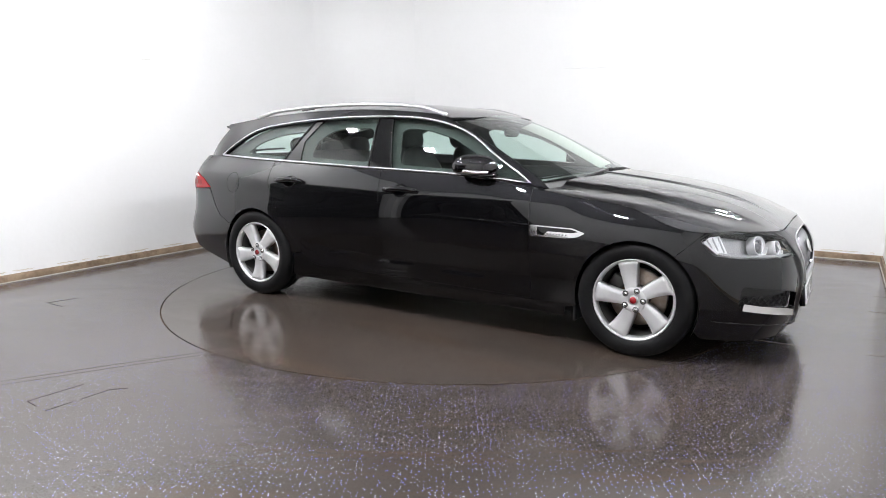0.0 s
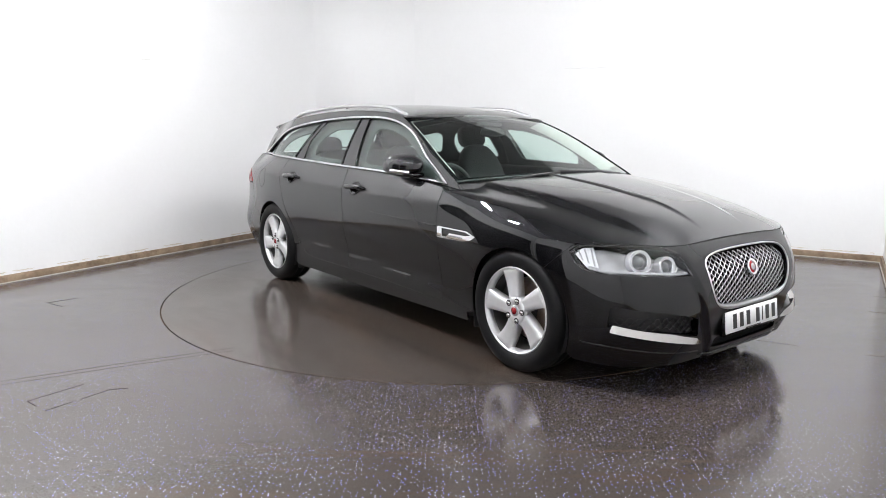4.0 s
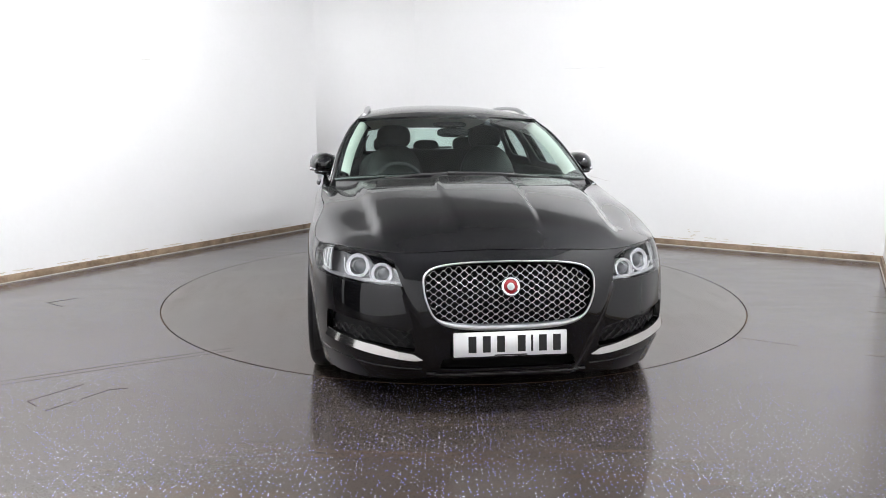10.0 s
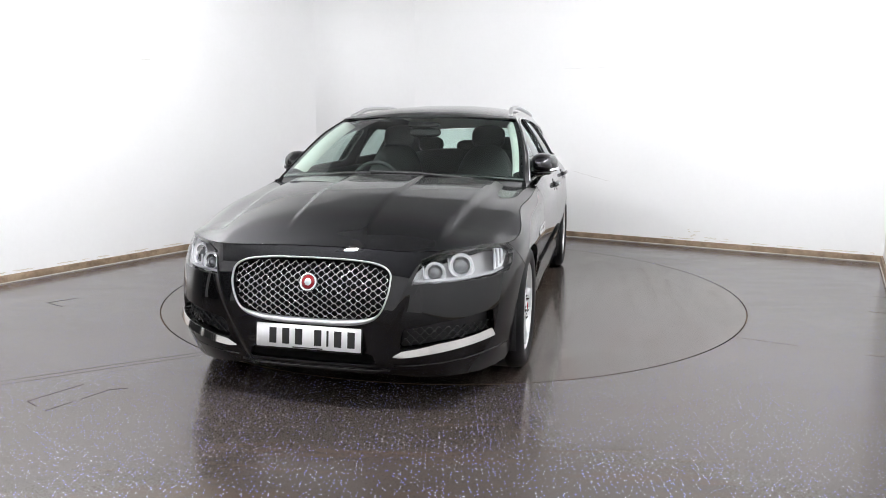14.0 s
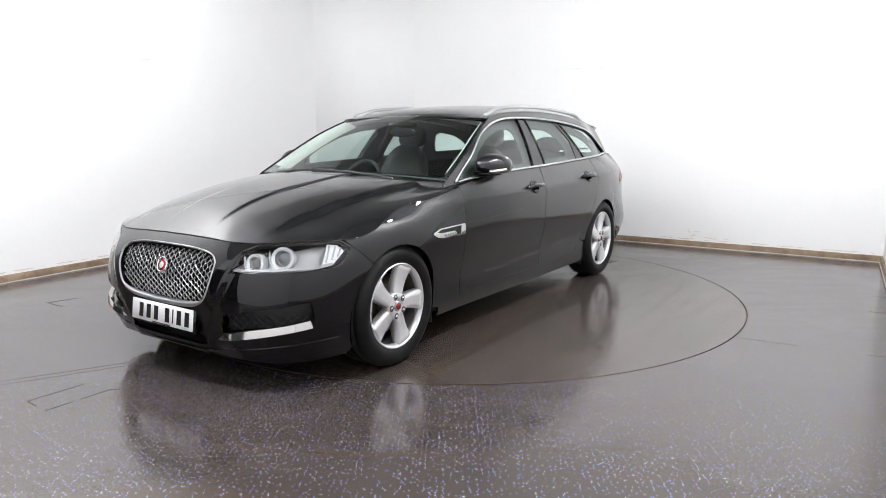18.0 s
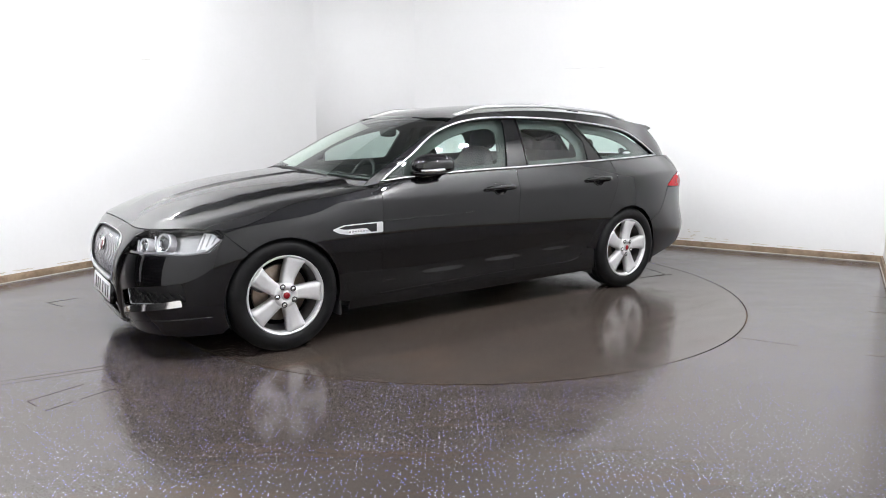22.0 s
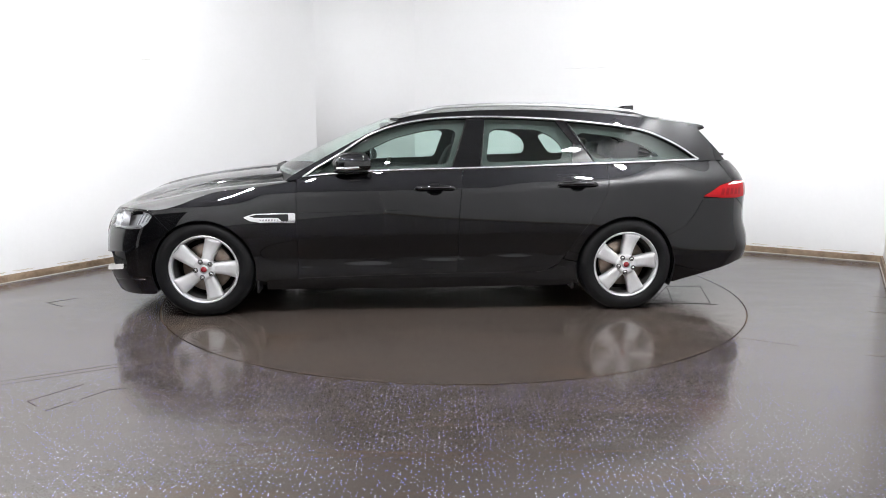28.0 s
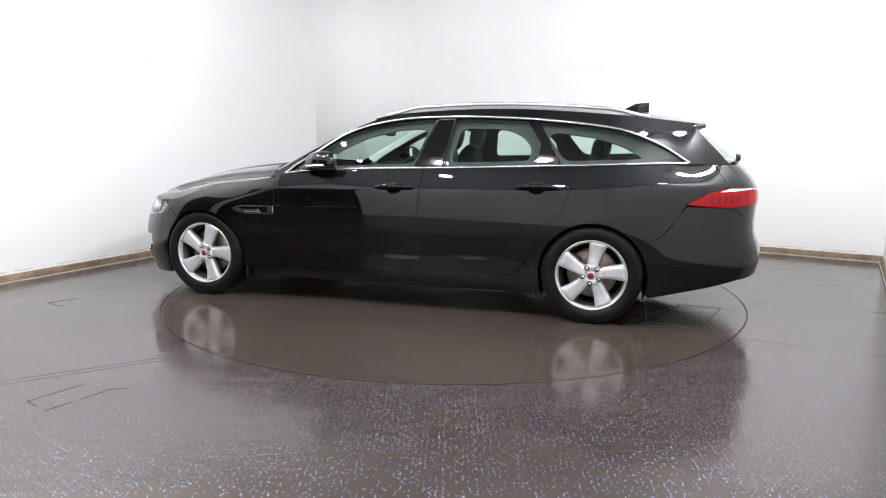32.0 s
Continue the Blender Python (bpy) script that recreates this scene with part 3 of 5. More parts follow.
def both(name, surf, outline, mat, parent=None, label="", **kw):
    """The same panel on the left and on the right side. Returns both objects."""
    return [part(name, patch(name, surf, outline, mat, mirror=m, **kw), None, parent or car, label) for m in (False, True)]


def arc(cx, cz, r, a0, a1, n=24):
    return [(cx + r * math.cos(radians(a0 + (a1 - a0) * i / n)), cz + r * math.sin(radians(a0 + (a1 - a0) * i / n))) for i in range(n + 1)]


def on_belt(pts):
    return [(sx(x), z) for x, z in pts]


FA, RA = 0.350, 0.358                      # wheel arch radii
ARCH_Z = 0.325
g = 0.0022                                 # half a shut line

# headlamp outline, the nose panel
WING_TIP = min(0.706, ztop(sx(1.812)) - 0.014)
LAMP = [(sy(0.485), 0.592), (sy(0.535), 0.692), (sy(0.62), min(0.722, ztop(sy(0.62)) - 0.006)), *[(sx(x), min(z, ztop(sx(x)) - 0.006)) for x, z in ((2.05, 0.742), (1.95, 0.744), (1.87, 0.732))], (sx(1.82), min(0.700, WING_TIP - 0.008)), (sx(1.85), 0.650), (sx(1.90), 0.614), (sx(2.0), 0.603), (sy(0.62), 0.596)]


def curve2(pts, n=6):
    """A smooth closed or open run through 2D points (Catmull-Rom)."""
    p = [np.array(q, float) for q in pts]
    out = []
    for i in range(len(p) - 1):
        p0, p1, p2, p3 = p[max(i - 1, 0)], p[i], p[i + 1], p[min(i + 2, len(p) - 1)]
        for k in range(n):
            t = k / n
            out.append(tuple(0.5 * (2 * p1 + (p2 - p0) * t + (2 * p0 - 5 * p1 + 4 * p2 - p3) * t * t + (3 * p1 - p0 - 3 * p2 + p3) * t ** 3)))
    return out + [tuple(p[-1])]


def mirrored(half):
    """Close a half outline (from the top middle to the bottom middle) with its mirror image."""
    return half + [(-s, z) for s, z in half[::-1] if abs(s) > 1e-6]


def rounded(pts, r=0.03, n=5):
    """Round the corners of an outline."""
    out = []
    m = len(pts)
    for i in range(m):
        a, b, c = (np.array(pts[k % m], float) for k in (i - 1, i, i + 1))
        da, dc = np.linalg.norm(a - b), np.linalg.norm(c - b)
        q = min(r, da * 0.45, dc * 0.45)
        p0, p2 = b + (a - b) / da * q, b + (c - b) / dc * q
        for k in range(n + 1):
            t = k / n
            out.append(tuple((1 - t) ** 2 * p0 + 2 * t * (1 - t) * b + t * t * p2))
    return out


GRILLE_HALF = [(0.0, 0.694), (sy(0.20), 0.690), (sy(0.33), 0.675), (sy(0.385), 0.645), (sy(0.392), 0.60), (sy(0.378), 0.53), (sy(0.34), 0.455), (sy(0.27), 0.420), (sy(0.15), 0.404), (0.0, 0.400)]
GRILLE = mirrored(curve2(GRILLE_HALF))
INTAKE = [(sy(0.425), 0.285), (sy(0.445), 0.385), (sy(0.60), 0.420), (sx(2.035), 0.455), (sx(2.02), 0.345), (sy(0.62), 0.315)]
INTAKE = rounded(INTAKE, 0.02)
LOWER_HALF = [(0.0, 0.262), (sy(0.27), 0.265), (sy(0.31), 0.235), (sy(0.29), 0.205), (0.0, 0.200)]
half = [(s, ztop(s) - 0.003) for s in np.linspace(0, sy(0.70), 16)]
half += [(sx(x), ztop(sx(x)) - 0.003) for x in (2.0, 1.95, 1.9, 1.86)]
half += [(sx(1.812), WING_TIP)]
half += on_belt(arc(AXLE, ARCH_Z, FA, 52, -22, 16))
half += [(sx(1.85), 0.150), (sx(2.05), 0.140), (sy(0.6), 0.145), (sy(0.3), 0.160), (0.0, 0.165)]
nose = part("front_bumper", patch("front_bumper", belt, mirrored(half), PAINT, holes=[GRILLE, mirrored(curve2(LOWER_HALF, 4)), INTAKE, [(-s, z) for s, z in INTAKE], LAMP, [(-s, z) for s, z in LAMP]], d=0.022, flange=0.03), None, car)

# bonnet, trimmed where the sides meet it
edge = []
for s in np.linspace(0, sx(0.90), 60):
    p = belt(np.array([s]), np.array([ztop(s)]))[0]
    edge.append((p[0], p[1] if s > 0 else 0.0))
rear = [(0.90, edge[-1][1] - 0.004), (0.955, 0.70), (1.01, 0.5), (1.05, 0.25), (1.065, 0.0)]
pts = [(x - 0.004 * (y < 0.6), y - 0.003 * (y >= 0.6)) for x, y in edge] + rear[1:]
pts = pts + [(x, -y) for x, y in pts[::-1] if abs(y) > 1e-6]
part("bonnet", patch("bonnet", bonnet, pts, PAINT, d=0.022, flange=0.02), None, car, "long sculpted black bonnet")

# front wings
wing = [(sx(1.812) + 2 * g, WING_TIP)] + [(sx(x), ztop(sx(x)) - 0.003) for x in np.linspace(1.84, 0.84, 26)]
wing += on_belt([(0.838 + g, 0.90), (0.840 + g, 0.5), (0.842 + g, 0.30), (0.842 + g, 0.235), (1.06, 0.235)])
wing += on_belt(arc(AXLE, ARCH_Z, FA, 192, 52.8, 26))
wings = both("front_wing", belt, wing, PAINT, d=0.022, flange=0.05)

# doors
fd = on_belt([(0.838 - g, 0.945), (0.80, zb(0.80) - 0.008)] + [(x, zb(x) - 0.008) for x in np.linspace(0.7, -0.30, 11)] + [(-0.296 + g, 0.95), (-0.276 + g, 0.7), (-0.272 + g, 0.5), (-0.272 + g, 0.284)] + [(0.3, 0.276), (0.842 - g, 0.262)])
front_doors = both("front_door", belt, fd, PAINT, d=0.022, flange=0.05)
rd = on_belt([(-0.308 - g, zb(-0.308) - 0.008)] + [(x, zb(x) - 0.008) for x in np.linspace(-0.4, -1.33, 10)] + curve2([(-1.335, 0.97), (-1.315, 0.86), (-1.27, 0.76), (-1.20, 0.65), (-1.125, 0.545), (-1.06, 0.44), (-0.99, 0.35), (-0.90, 0.298)], 4) + [(-0.85, 0.288), (-0.272 - g, 0.284), (-0.272 - g, 0.5), (-0.276 - g, 0.7), (-0.296 - g, 0.95)])
rear_doors = both("rear_door", belt, rd, PAINT, d=0.022)

# sills, rear wings
sill = on_belt([(1.06, 0.230), (0.842, 0.256), (0.3, 0.270), (-0.272, 0.278), (-0.85, 0.282), (-0.90, 0.290), (-0.96, 0.31), (-1.02, 0.37)] + arc(-AXLE, ARCH_Z, RA, 4, -20, 4) + [(-1.06, 0.185), (0.0, 0.172), (1.06, 0.180)])
both("sill", belt, sill, PAINT, d=0.03, lift=-0.006)
quarter = on_belt([(-1.338, zb(-1.338) - 0.008)] + [(x, zb(x) - 0.008) for x in np.linspace(-1.5, -2.27, 8)] + [(-2.30, 1.0), (-2.34, 0.925), (-2.2, 0.893), (-2.063, 0.822), (-2.03, 0.77), (-1.98, 0.69), (-1.90, 0.60)] + arc(-AXLE, ARCH_Z, RA, 143.3, 6, 26) + [(-1.03, 0.375)] + [(x - 2 * g, z) for x, z in curve2([(-1.335, 0.97), (-1.315, 0.86), (-1.27, 0.76), (-1.20, 0.65), (-1.125, 0.545), (-1.06, 0.44)], 4)[::-1]])
quarters = both("rear_wing", belt, quarter, PAINT, d=0.022, flange=0.03)

# tail: bumper, tailgate, lamps
END = PLAN_S[-1]
rb = [(sx(-2.066), 0.80), (sx(-2.2), 0.795), (sx(-2.35), 0.79), (ry(0.62), 0.66), (ry(0.4), 0.62), (END, 0.61), (END, 0.345), (ry(0.4), 0.345), (ry(0.62), 0.335), (sx(-2.40), 0.322), (sx(-2.2), 0.268), (sx(-1.86), 0.190)] + on_belt(arc(-AXLE, ARCH_Z, RA, 197, 144, 12)) + on_belt([(-1.903, 0.597), (-1.985, 0.686), (-2.034, 0.765)])
both("rear_bumper", belt, rb, PAINT, d=0.03, flange=0.03)
tg = [(sx(-2.345), 0.92), (sx(-2.305), 1.0), (sx(-2.29), 1.06), (ry(0.55), 1.06), (END, 1.06), (END, 0.615), (ry(0.4), 0.625), (ry(0.62), 0.665), (sx(-2.355), 0.795)]
both("tailgate", belt, tg, PAINT, d=0.03)
tl = on_belt([(-2.063, 0.815), (-2.2, 0.887), (-2.34, 0.918)]) + [(ry(0.62), 0.915), (ry(0.5), 0.90), (ry(0.5), 0.82)] + on_belt([(-2.35, 0.797), (-2.2, 0.802)])
both("tail_lamp", belt, tl, LENS_RED, d=0.02, lift=0.004, label="red tail lamp")

# upper body frame with the window openings
DLO_TOP = [(0.795, 0.962), (0.706, 1.023), (0.552, 1.113), (0.358, 1.238), (0.159, 1.313), (-0.08, 1.357), (-0.327, 1.372), (-0.654, 1.373), (-1.064, 1.354), (-1.47, 1.312), (-1.689, 1.268), (-1.90, 1.178), (-2.03, 1.095), (-2.072, 1.066)]
dlo_z = spline([p[0] for p in DLO_TOP], [p[1] for p in DLO_TOP])
frame_out = [(0.92, zb(0.92) - 0.004), (0.868, 0.975)] + [(float(screen_x(v)), float(screen_z(v)) + 0.003) for v in np.linspace(0.1, 1, 12)] + [(x, float(roof_edge(x)) - 0.002) for x in np.linspace(0.05, -2.16, 30)] + [(-2.11, 1.285), (-2.18, 1.21), (-2.25, 1.14), (-2.315, zb(-2.315) - 0.004)] + [(x, float(zb(x)) - 0.004) for x in np.linspace(-2.25, 0.85, 32)]
dlo = [(x, float(zb(x)) + 0.004) for x in np.linspace(0.80, -2.05, 40)] + [(-2.068, 1.075)] + curve2(DLO_TOP[::-1][1:-1], 5) 
both("upper_body", upper, frame_out, PAINT, holes=[dlo], d=0.022, flange=0.03, flip=True)

# roof
part("roof", patch("roof", roof, [(0.13, -1), (0.20, -0.7), (0.225, 0), (0.20, 0.7), (0.13, 1), (-2.14, 1), (-2.17, 0), (-2.14, -1)], PAINT, d=0.05), None, car)


# glass
def pane(name, pts, label=""):
    return both(name, upper, pts, GLASS_SIDE, label=label, d=0.04, flange=0.0, lift=-0.012, flip=True)


def dlo_edge(x0, x1, n=14, top=True):
    return [(x, float(dlo_z(x)) if top else float(zb(x))) for x in np.linspace(x0, x1, n)]


pane("front_side_window", [(-0.222, float(zb(-0.22)))] + dlo_edge(-0.2, 0.78, 12, False) + dlo_edge(0.76, -0.352), "green-tinted door glass")
pane("rear_side_window", [(-1.084, float(zb(-1.084)))] + dlo_edge(-1.0, -0.43, 6, False) + dlo_edge(-0.478, -0.99) + [(-1.105, 1.197)], "green-tinted door glass")
pane("rear_quarter_window", [(-2.05, float(zb(-2.05)))] + dlo_edge(-1.9, -1.262, 8, False) + dlo_edge(-1.067, -2.05), "green-tinted quarter glass")
both("b_pillar", upper, [(-0.226, float(zb(-0.226))), (-0.426, float(zb(-0.426))), (-0.476, float(dlo_z(-0.476))), (-0.356, float(dlo_z(-0.356)))], GLOSS, d=0.03, lift=-0.008, flip=True, label="gloss black pillar cover")
both("c_pillar", upper, [(-1.086, float(zb(-1.086))), (-1.258, float(zb(-1.258))), (-1.064, float(dlo_z(-1.064))), (-0.992, float(dlo_z(-0.992))), (-1.107, 1.197)], GLOSS, d=0.03, lift=-0.008, flip=True, label="gloss black pillar cover")
part("windscreen", patch("windscreen", screen, [(0.0, -1), (1.0, -1), (1.0, 1), (0.0, 1)], GLASS_FRONT, d=0.06, flange=0.0, flip=True), None, car, "raked windscreen, faintly green")
part("screen_border", patch("screen_border", screen, [(0.0, -1), (1.0, -1), (1.0, 1), (0.0, 1)], GLOSS, holes=[rounded([(0.05, -0.972), (0.955, -0.972), (0.955, -0.16), (0.90, -0.12), (0.90, 0.12), (0.955, 0.16), (0.955, 0.972), (0.05, 0.972)], 0.03)], d=0.05, flange=0.0, flip=True, lift=-0.004), None, car, "black printed border of the windscreen")

# chrome round the windows: one bright strip each side
strip = []
for x, z in dlo[::1]:
    strip.append((x, z))
for m in (1, -1):
    P = upper(np.array([q[0] for q in strip]), np.array([q[1] for q in strip]))
    P[:, 1] += 0.002
    P[:, 1] *= m
    ups = [(0, m, 0.08) for _ in strip]
    part("window_trim", sweep([tuple(p) for p in P], [(-0.009, -0.004), (0.009, -0.004), (0.008, 0.003), (0.004, 0.007), (-0.004, 0.007), (-0.008, 0.003)], ups, closed=True), TRIM_BRIGHT, car, "bright chrome window surround")

# roof rails
for m in (1, -1):
    xs = np.linspace(0.06, -1.80, 40)
    P = [(x, m * (float(upper_y(x, roof_edge(x))) - 0.035), float(roof_edge(x)) + 0.008 + 0.028 * float(step(0.06, -0.18, x) * step(-1.80, -1.55, x))) for x in xs]
    part("roof_rail", sweep(P, [(-0.016, -0.012), (0.016, -0.012), (0.014, 0.008), (0.0, 0.014), (-0.014, 0.008)]), SATIN, car, "satin metal roof rail")

# added black skin that blocks light in the panel gaps; floor pan, arch liners
skin = [(s, ztop(s) - 0.02) for s in np.linspace(0, sx(0.86), 40)]
skin += [(sx(x), float(zb(x)) - 0.01) for x in np.linspace(0.8, -2.25, 30)] + [(ry(0.6), 1.03), (END, 1.03), (END, 0.36)] + [(ry(0.7), 0.36), (sx(-1.9), 0.24)] + on_belt(arc(-AXLE, ARCH_Z, RA + 0.02, 194, -18, 26)) + [(sx(-1.0), 0.2), (sx(1.0), 0.2)] + on_belt(arc(AXLE, ARCH_Z, FA + 0.02, 198, -20, 26)) + [(sy(0.8), 0.19), (0, 0.2)]
both("inner_skin", belt, skin, DARK, d=0.05, flange=0.0, lift=-0.02, holes=[[(max(s, 0.004), z) for s, z in GRILLE if s >= -1e-6], LAMP, INTAKE])
part("floor_pan", box(-1.85, -0.70, 0.20, 2.05, 0.70, 0.27, 0.03), DARK, car)
part("engine_bay", box(0.95, -0.62, 0.27, 1.98, 0.62, 0.72, 0.05), DARK, car)
part("bulkhead", box(0.80, -0.80, 0.27, 0.95, 0.80, 0.93, 0.03), DARK, car)
part("boot_floor", box(-2.35, -0.60, 0.37, -1.15, 0.60, 0.62, 0.05), DARK, car)


def liner(x, r, m):
    bm = bmesh.new()
    A = [bm.verts.new((x + r * math.cos(a), m * 0.60, ARCH_Z + r * math.sin(a))) for a in np.linspace(radians(-25), radians(205), 30)]
    B = [bm.verts.new((x + r * math.cos(a), m * 0.905, ARCH_Z + r * math.sin(a))) for a in np.linspace(radians(-25), radians(205), 30)]
    for i in range(29):
        bm.faces.new((A[i], A[i + 1], B[i + 1], B[i]))
    bm.faces.new(A)
    return bm


for m in (1, -1):
    part("arch_liner", liner(AXLE, FA + 0.005, m), TRIM_BLACK, car)
    part("arch_liner", liner(-AXLE, RA + 0.005, m), TRIM_BLACK, car)


# ---- wheels ----
def spoke(a, r0=0.046, r1=0.221):
    """One broad spoke: a flat face with a shallow valley, chamfered edges and deep flanks, wider towards the rim."""
    bm = bmesh.new()
    rings = []
    for k in range(9):
        t = k / 8
        r = r0 + (r1 - r0) * t
        w = 0.034 + 0.014 * t + 0.013 * t * t
        y = 0.001 - 0.009 * math.sin(t * math.pi * 0.92) + 0.003 * t
        d = 0.052 - 0.016 * t
        c = 0.007
        row = [(-w - 0.004, y - d), (-w, y - c - 0.004), (-w + c, y), (-0.35 * w, y - 0.0008), (0.35 * w, y - 0.0008), (w - c, y), (w, y - c - 0.004), (w + 0.004, y - d)]
        twist = 0.10 * t
        rings.append([bm.verts.new((r * math.cos(a + twist) - s * math.sin(a + twist), h, r * math.sin(a + twist) + s * math.cos(a + twist))) for s, h in row])
    for p, q in zip(rings, rings[1:]):
        for j in range(7):
            bm.faces.new((p[j], p[j + 1], q[j + 1], q[j]))
        bm.faces.new((p[7], p[0], q[0], q[7]))
    bm.faces.new(rings[0]), bm.faces.new(rings[-1])
    return smooth(bm, 18)


def wheel(turn):
    """A wheel whose outer side faces +y, hub at its origin."""
    barrel = part("wheel", lathe([(0.232, 0.008), (0.238, 0.004), (0.241, -0.010), (0.232, -0.018), (0.219, -0.040), (0.216, -0.040), (0.217, -0.014), (0.222, -0.002), (0.227, 0.006), (0.232, 0.008)], 72, closed=False), ALLOY, None, "silver five-spoke alloy wheel")
    # barrel darkened: the shade behind the spokes is in its colour
    part("rim_barrel", lathe([(0.219, -0.038), (0.214, -0.07), (0.213, -0.19), (0.225, -0.205), (0.205, -0.205), (0.203, -0.07), (0.216, -0.036)], 56, closed=False), ALLOY_DARK, barrel, "inner barrel, darkened for the shade behind the spokes")
    tyre_profile = [(0.228, -0.008), (0.236, 0.004), (0.250, 0.014), (0.280, 0.022), (0.305, 0.016), (0.322, 0.002), (0.331, -0.016), (TYRE_R, -0.035), (TYRE_R, -0.070), (0.330, -0.073), (0.330, -0.079), (TYRE_R, -0.082), (TYRE_R, -0.125), (0.330, -0.128), (0.330, -0.134), (TYRE_R, -0.137), (TYRE_R, -0.170), (0.331, -0.190), (0.305, -0.222), (0.280, -0.228), (0.24, -0.212), (0.228, -0.20)]
    part("tyre", lathe(tyre_profile, 96, closed=False), RUBBER, barrel, "black road tyre")
    for i in range(5):
        part("spoke", spoke(radians(turn + 72 * i)), ALLOY, barrel)
    part("hub", lathe([(0.001, -0.045), (0.078, -0.045), (0.076, -0.006), (0.066, 0.002), (0.034, 0.004), (0.030, -0.002), (0.001, -0.002)], 40), ALLOY, barrel)
    part("centre_cap", lathe([(0.001, -0.004), (0.029, -0.004), (0.029, 0.005), (0.026, 0.007), (0.001, 0.008)], 32), SATIN, barrel, "silver centre cap")
    part("cap_badge", lathe([(0.001, 0.007), (0.020, 0.007), (0.019, 0.010), (0.001, 0.0105)], 28), RED, barrel, "red badge")
    for i in range(5):
        a = radians(turn + 36 + 72 * i)
        bm = lathe([(0.001, -0.03), (0.0125, -0.03), (0.0125, 0.004), (0.009, 0.009), (0.001, 0.010)], 6)
        bm.transform(Matrix.Translation((0.056 * math.cos(a), 0.002, 0.056 * math.sin(a))))
        part("wheel_nut", bm, CHROME, barrel, "chrome wheel nut")
        # raised black ring that stands for the shade round the nut
        bm = lathe([(0.017, 0.0035), (0.0172, 0.0052), (0.0128, 0.0052), (0.0128, 0.0035)], 16, closed=False)
        bm.transform(Matrix.Translation((0.056 * math.cos(a), 0.0, 0.056 * math.sin(a))))
        part("nut_recess", bm, TRIM_BLACK, barrel)
    part("brake_disc", lathe([(0.07, -0.095), (0.165, -0.095), (0.167, -0.098), (0.167, -0.120), (0.07, -0.120)], 56, closed=False), DISC, barrel, "rust-tinged steel brake disc")
    part("disc_bell", lathe([(0.001, -0.062), (0.068, -0.062), (0.074, -0.068), (0.076, -0.12)], 40, closed=False), ALLOY_DARK, barrel)
    bm = box(-0.05, -0.13, 0.10, 0.05, -0.075, 0.185, 0.012, 2, pose(0, 0, 0, 0, 60, 0))
    part("brake_caliper", bm, ALLOY_DARK, barrel)
    part("inner_shield", lathe([(0.001, -0.135), (0.20, -0.135), (0.20, -0.14)], 40), DARK, barrel)
    return barrel


HUB_Y = 0.912
for x, m, turn in ((AXLE, 1, 32), (-AXLE, 1, 24), (AXLE, -1, 1), (-AXLE, -1, 56)):
    w = wheel(turn)
    w.parent = car
    w.location = (x, m * HUB_Y, TYRE_R - 0.002)
    if m < 0:
        w.rotation_euler = (0, 0, math.pi)


# ---- details of the car ----
def at_belt(s, z, lift=0.0):
    """A point of the lower body and its outward normal."""
    p = belt(np.array([s]), np.array([z]))[0]
    e = 2e-3
    du = belt(np.array([s + e]), np.array([z]))[0] - belt(np.array([s - e]), np.array([z]))[0]
    dv = belt(np.array([s]), np.array([z + e]))[0] - belt(np.array([s]), np.array([z - e]))[0]
    n = np.cross(dv, du)
    n /= np.linalg.norm(n)
    n = n if n[0] * (p[0]) + n[1] * p[1] > 0 else -n
    return Vector(p + n * lift), Vector(n)


def aim(p, n, up=(0, 0, 1)):
    """A pose at p whose local y looks along n and whose local z points up."""
    n = Vector(n).normalized()
    x = n.cross(Vector(up)).normalized()
    z = x.cross(n)
    return Matrix.Translation(p) @ Matrix((x, n, z)).transposed().to_4x4()


def along_belt(pts, section, mat, name, parent, lift=0.0, closed=False, mirror=False, label="", scale=None):
    P, U = [], []
    for s, z in pts:
        p, n = at_belt(s, z, lift)
        if mirror:
            p.y, n.y = -p.y, -n.y
        P.append(tuple(p)), U.append(tuple(n))
    return part(name, sweep(P, section, U, closed, scale), mat, parent, label)


# grille: frame, mesh of staggered cells, backing, badge
grille = part("grille", patch("grille", belt, GRILLE, DARK, d=0.04, flange=0, lift=-0.055), None, car, "chrome mesh grille in a bright frame")
along_belt(densify(GRILLE, 0.02), [(-0.010, -0.012), (0.010, -0.012), (0.009, 0.002), (0.003, 0.007), (-0.006, 0.005), (-0.009, 0.0)], SATIN, "grille_frame", grille, 0.001, True, label="bright satin surround", scale=[0.42 + 0.95 * float(step(0.46, 0.40, z)) for s, z in densify(GRILLE, 0.02)])
bm = bmesh.new()
PITCH, ROW = 0.047, 0.0172
poly = [tuple(q) for q in GRILLE]
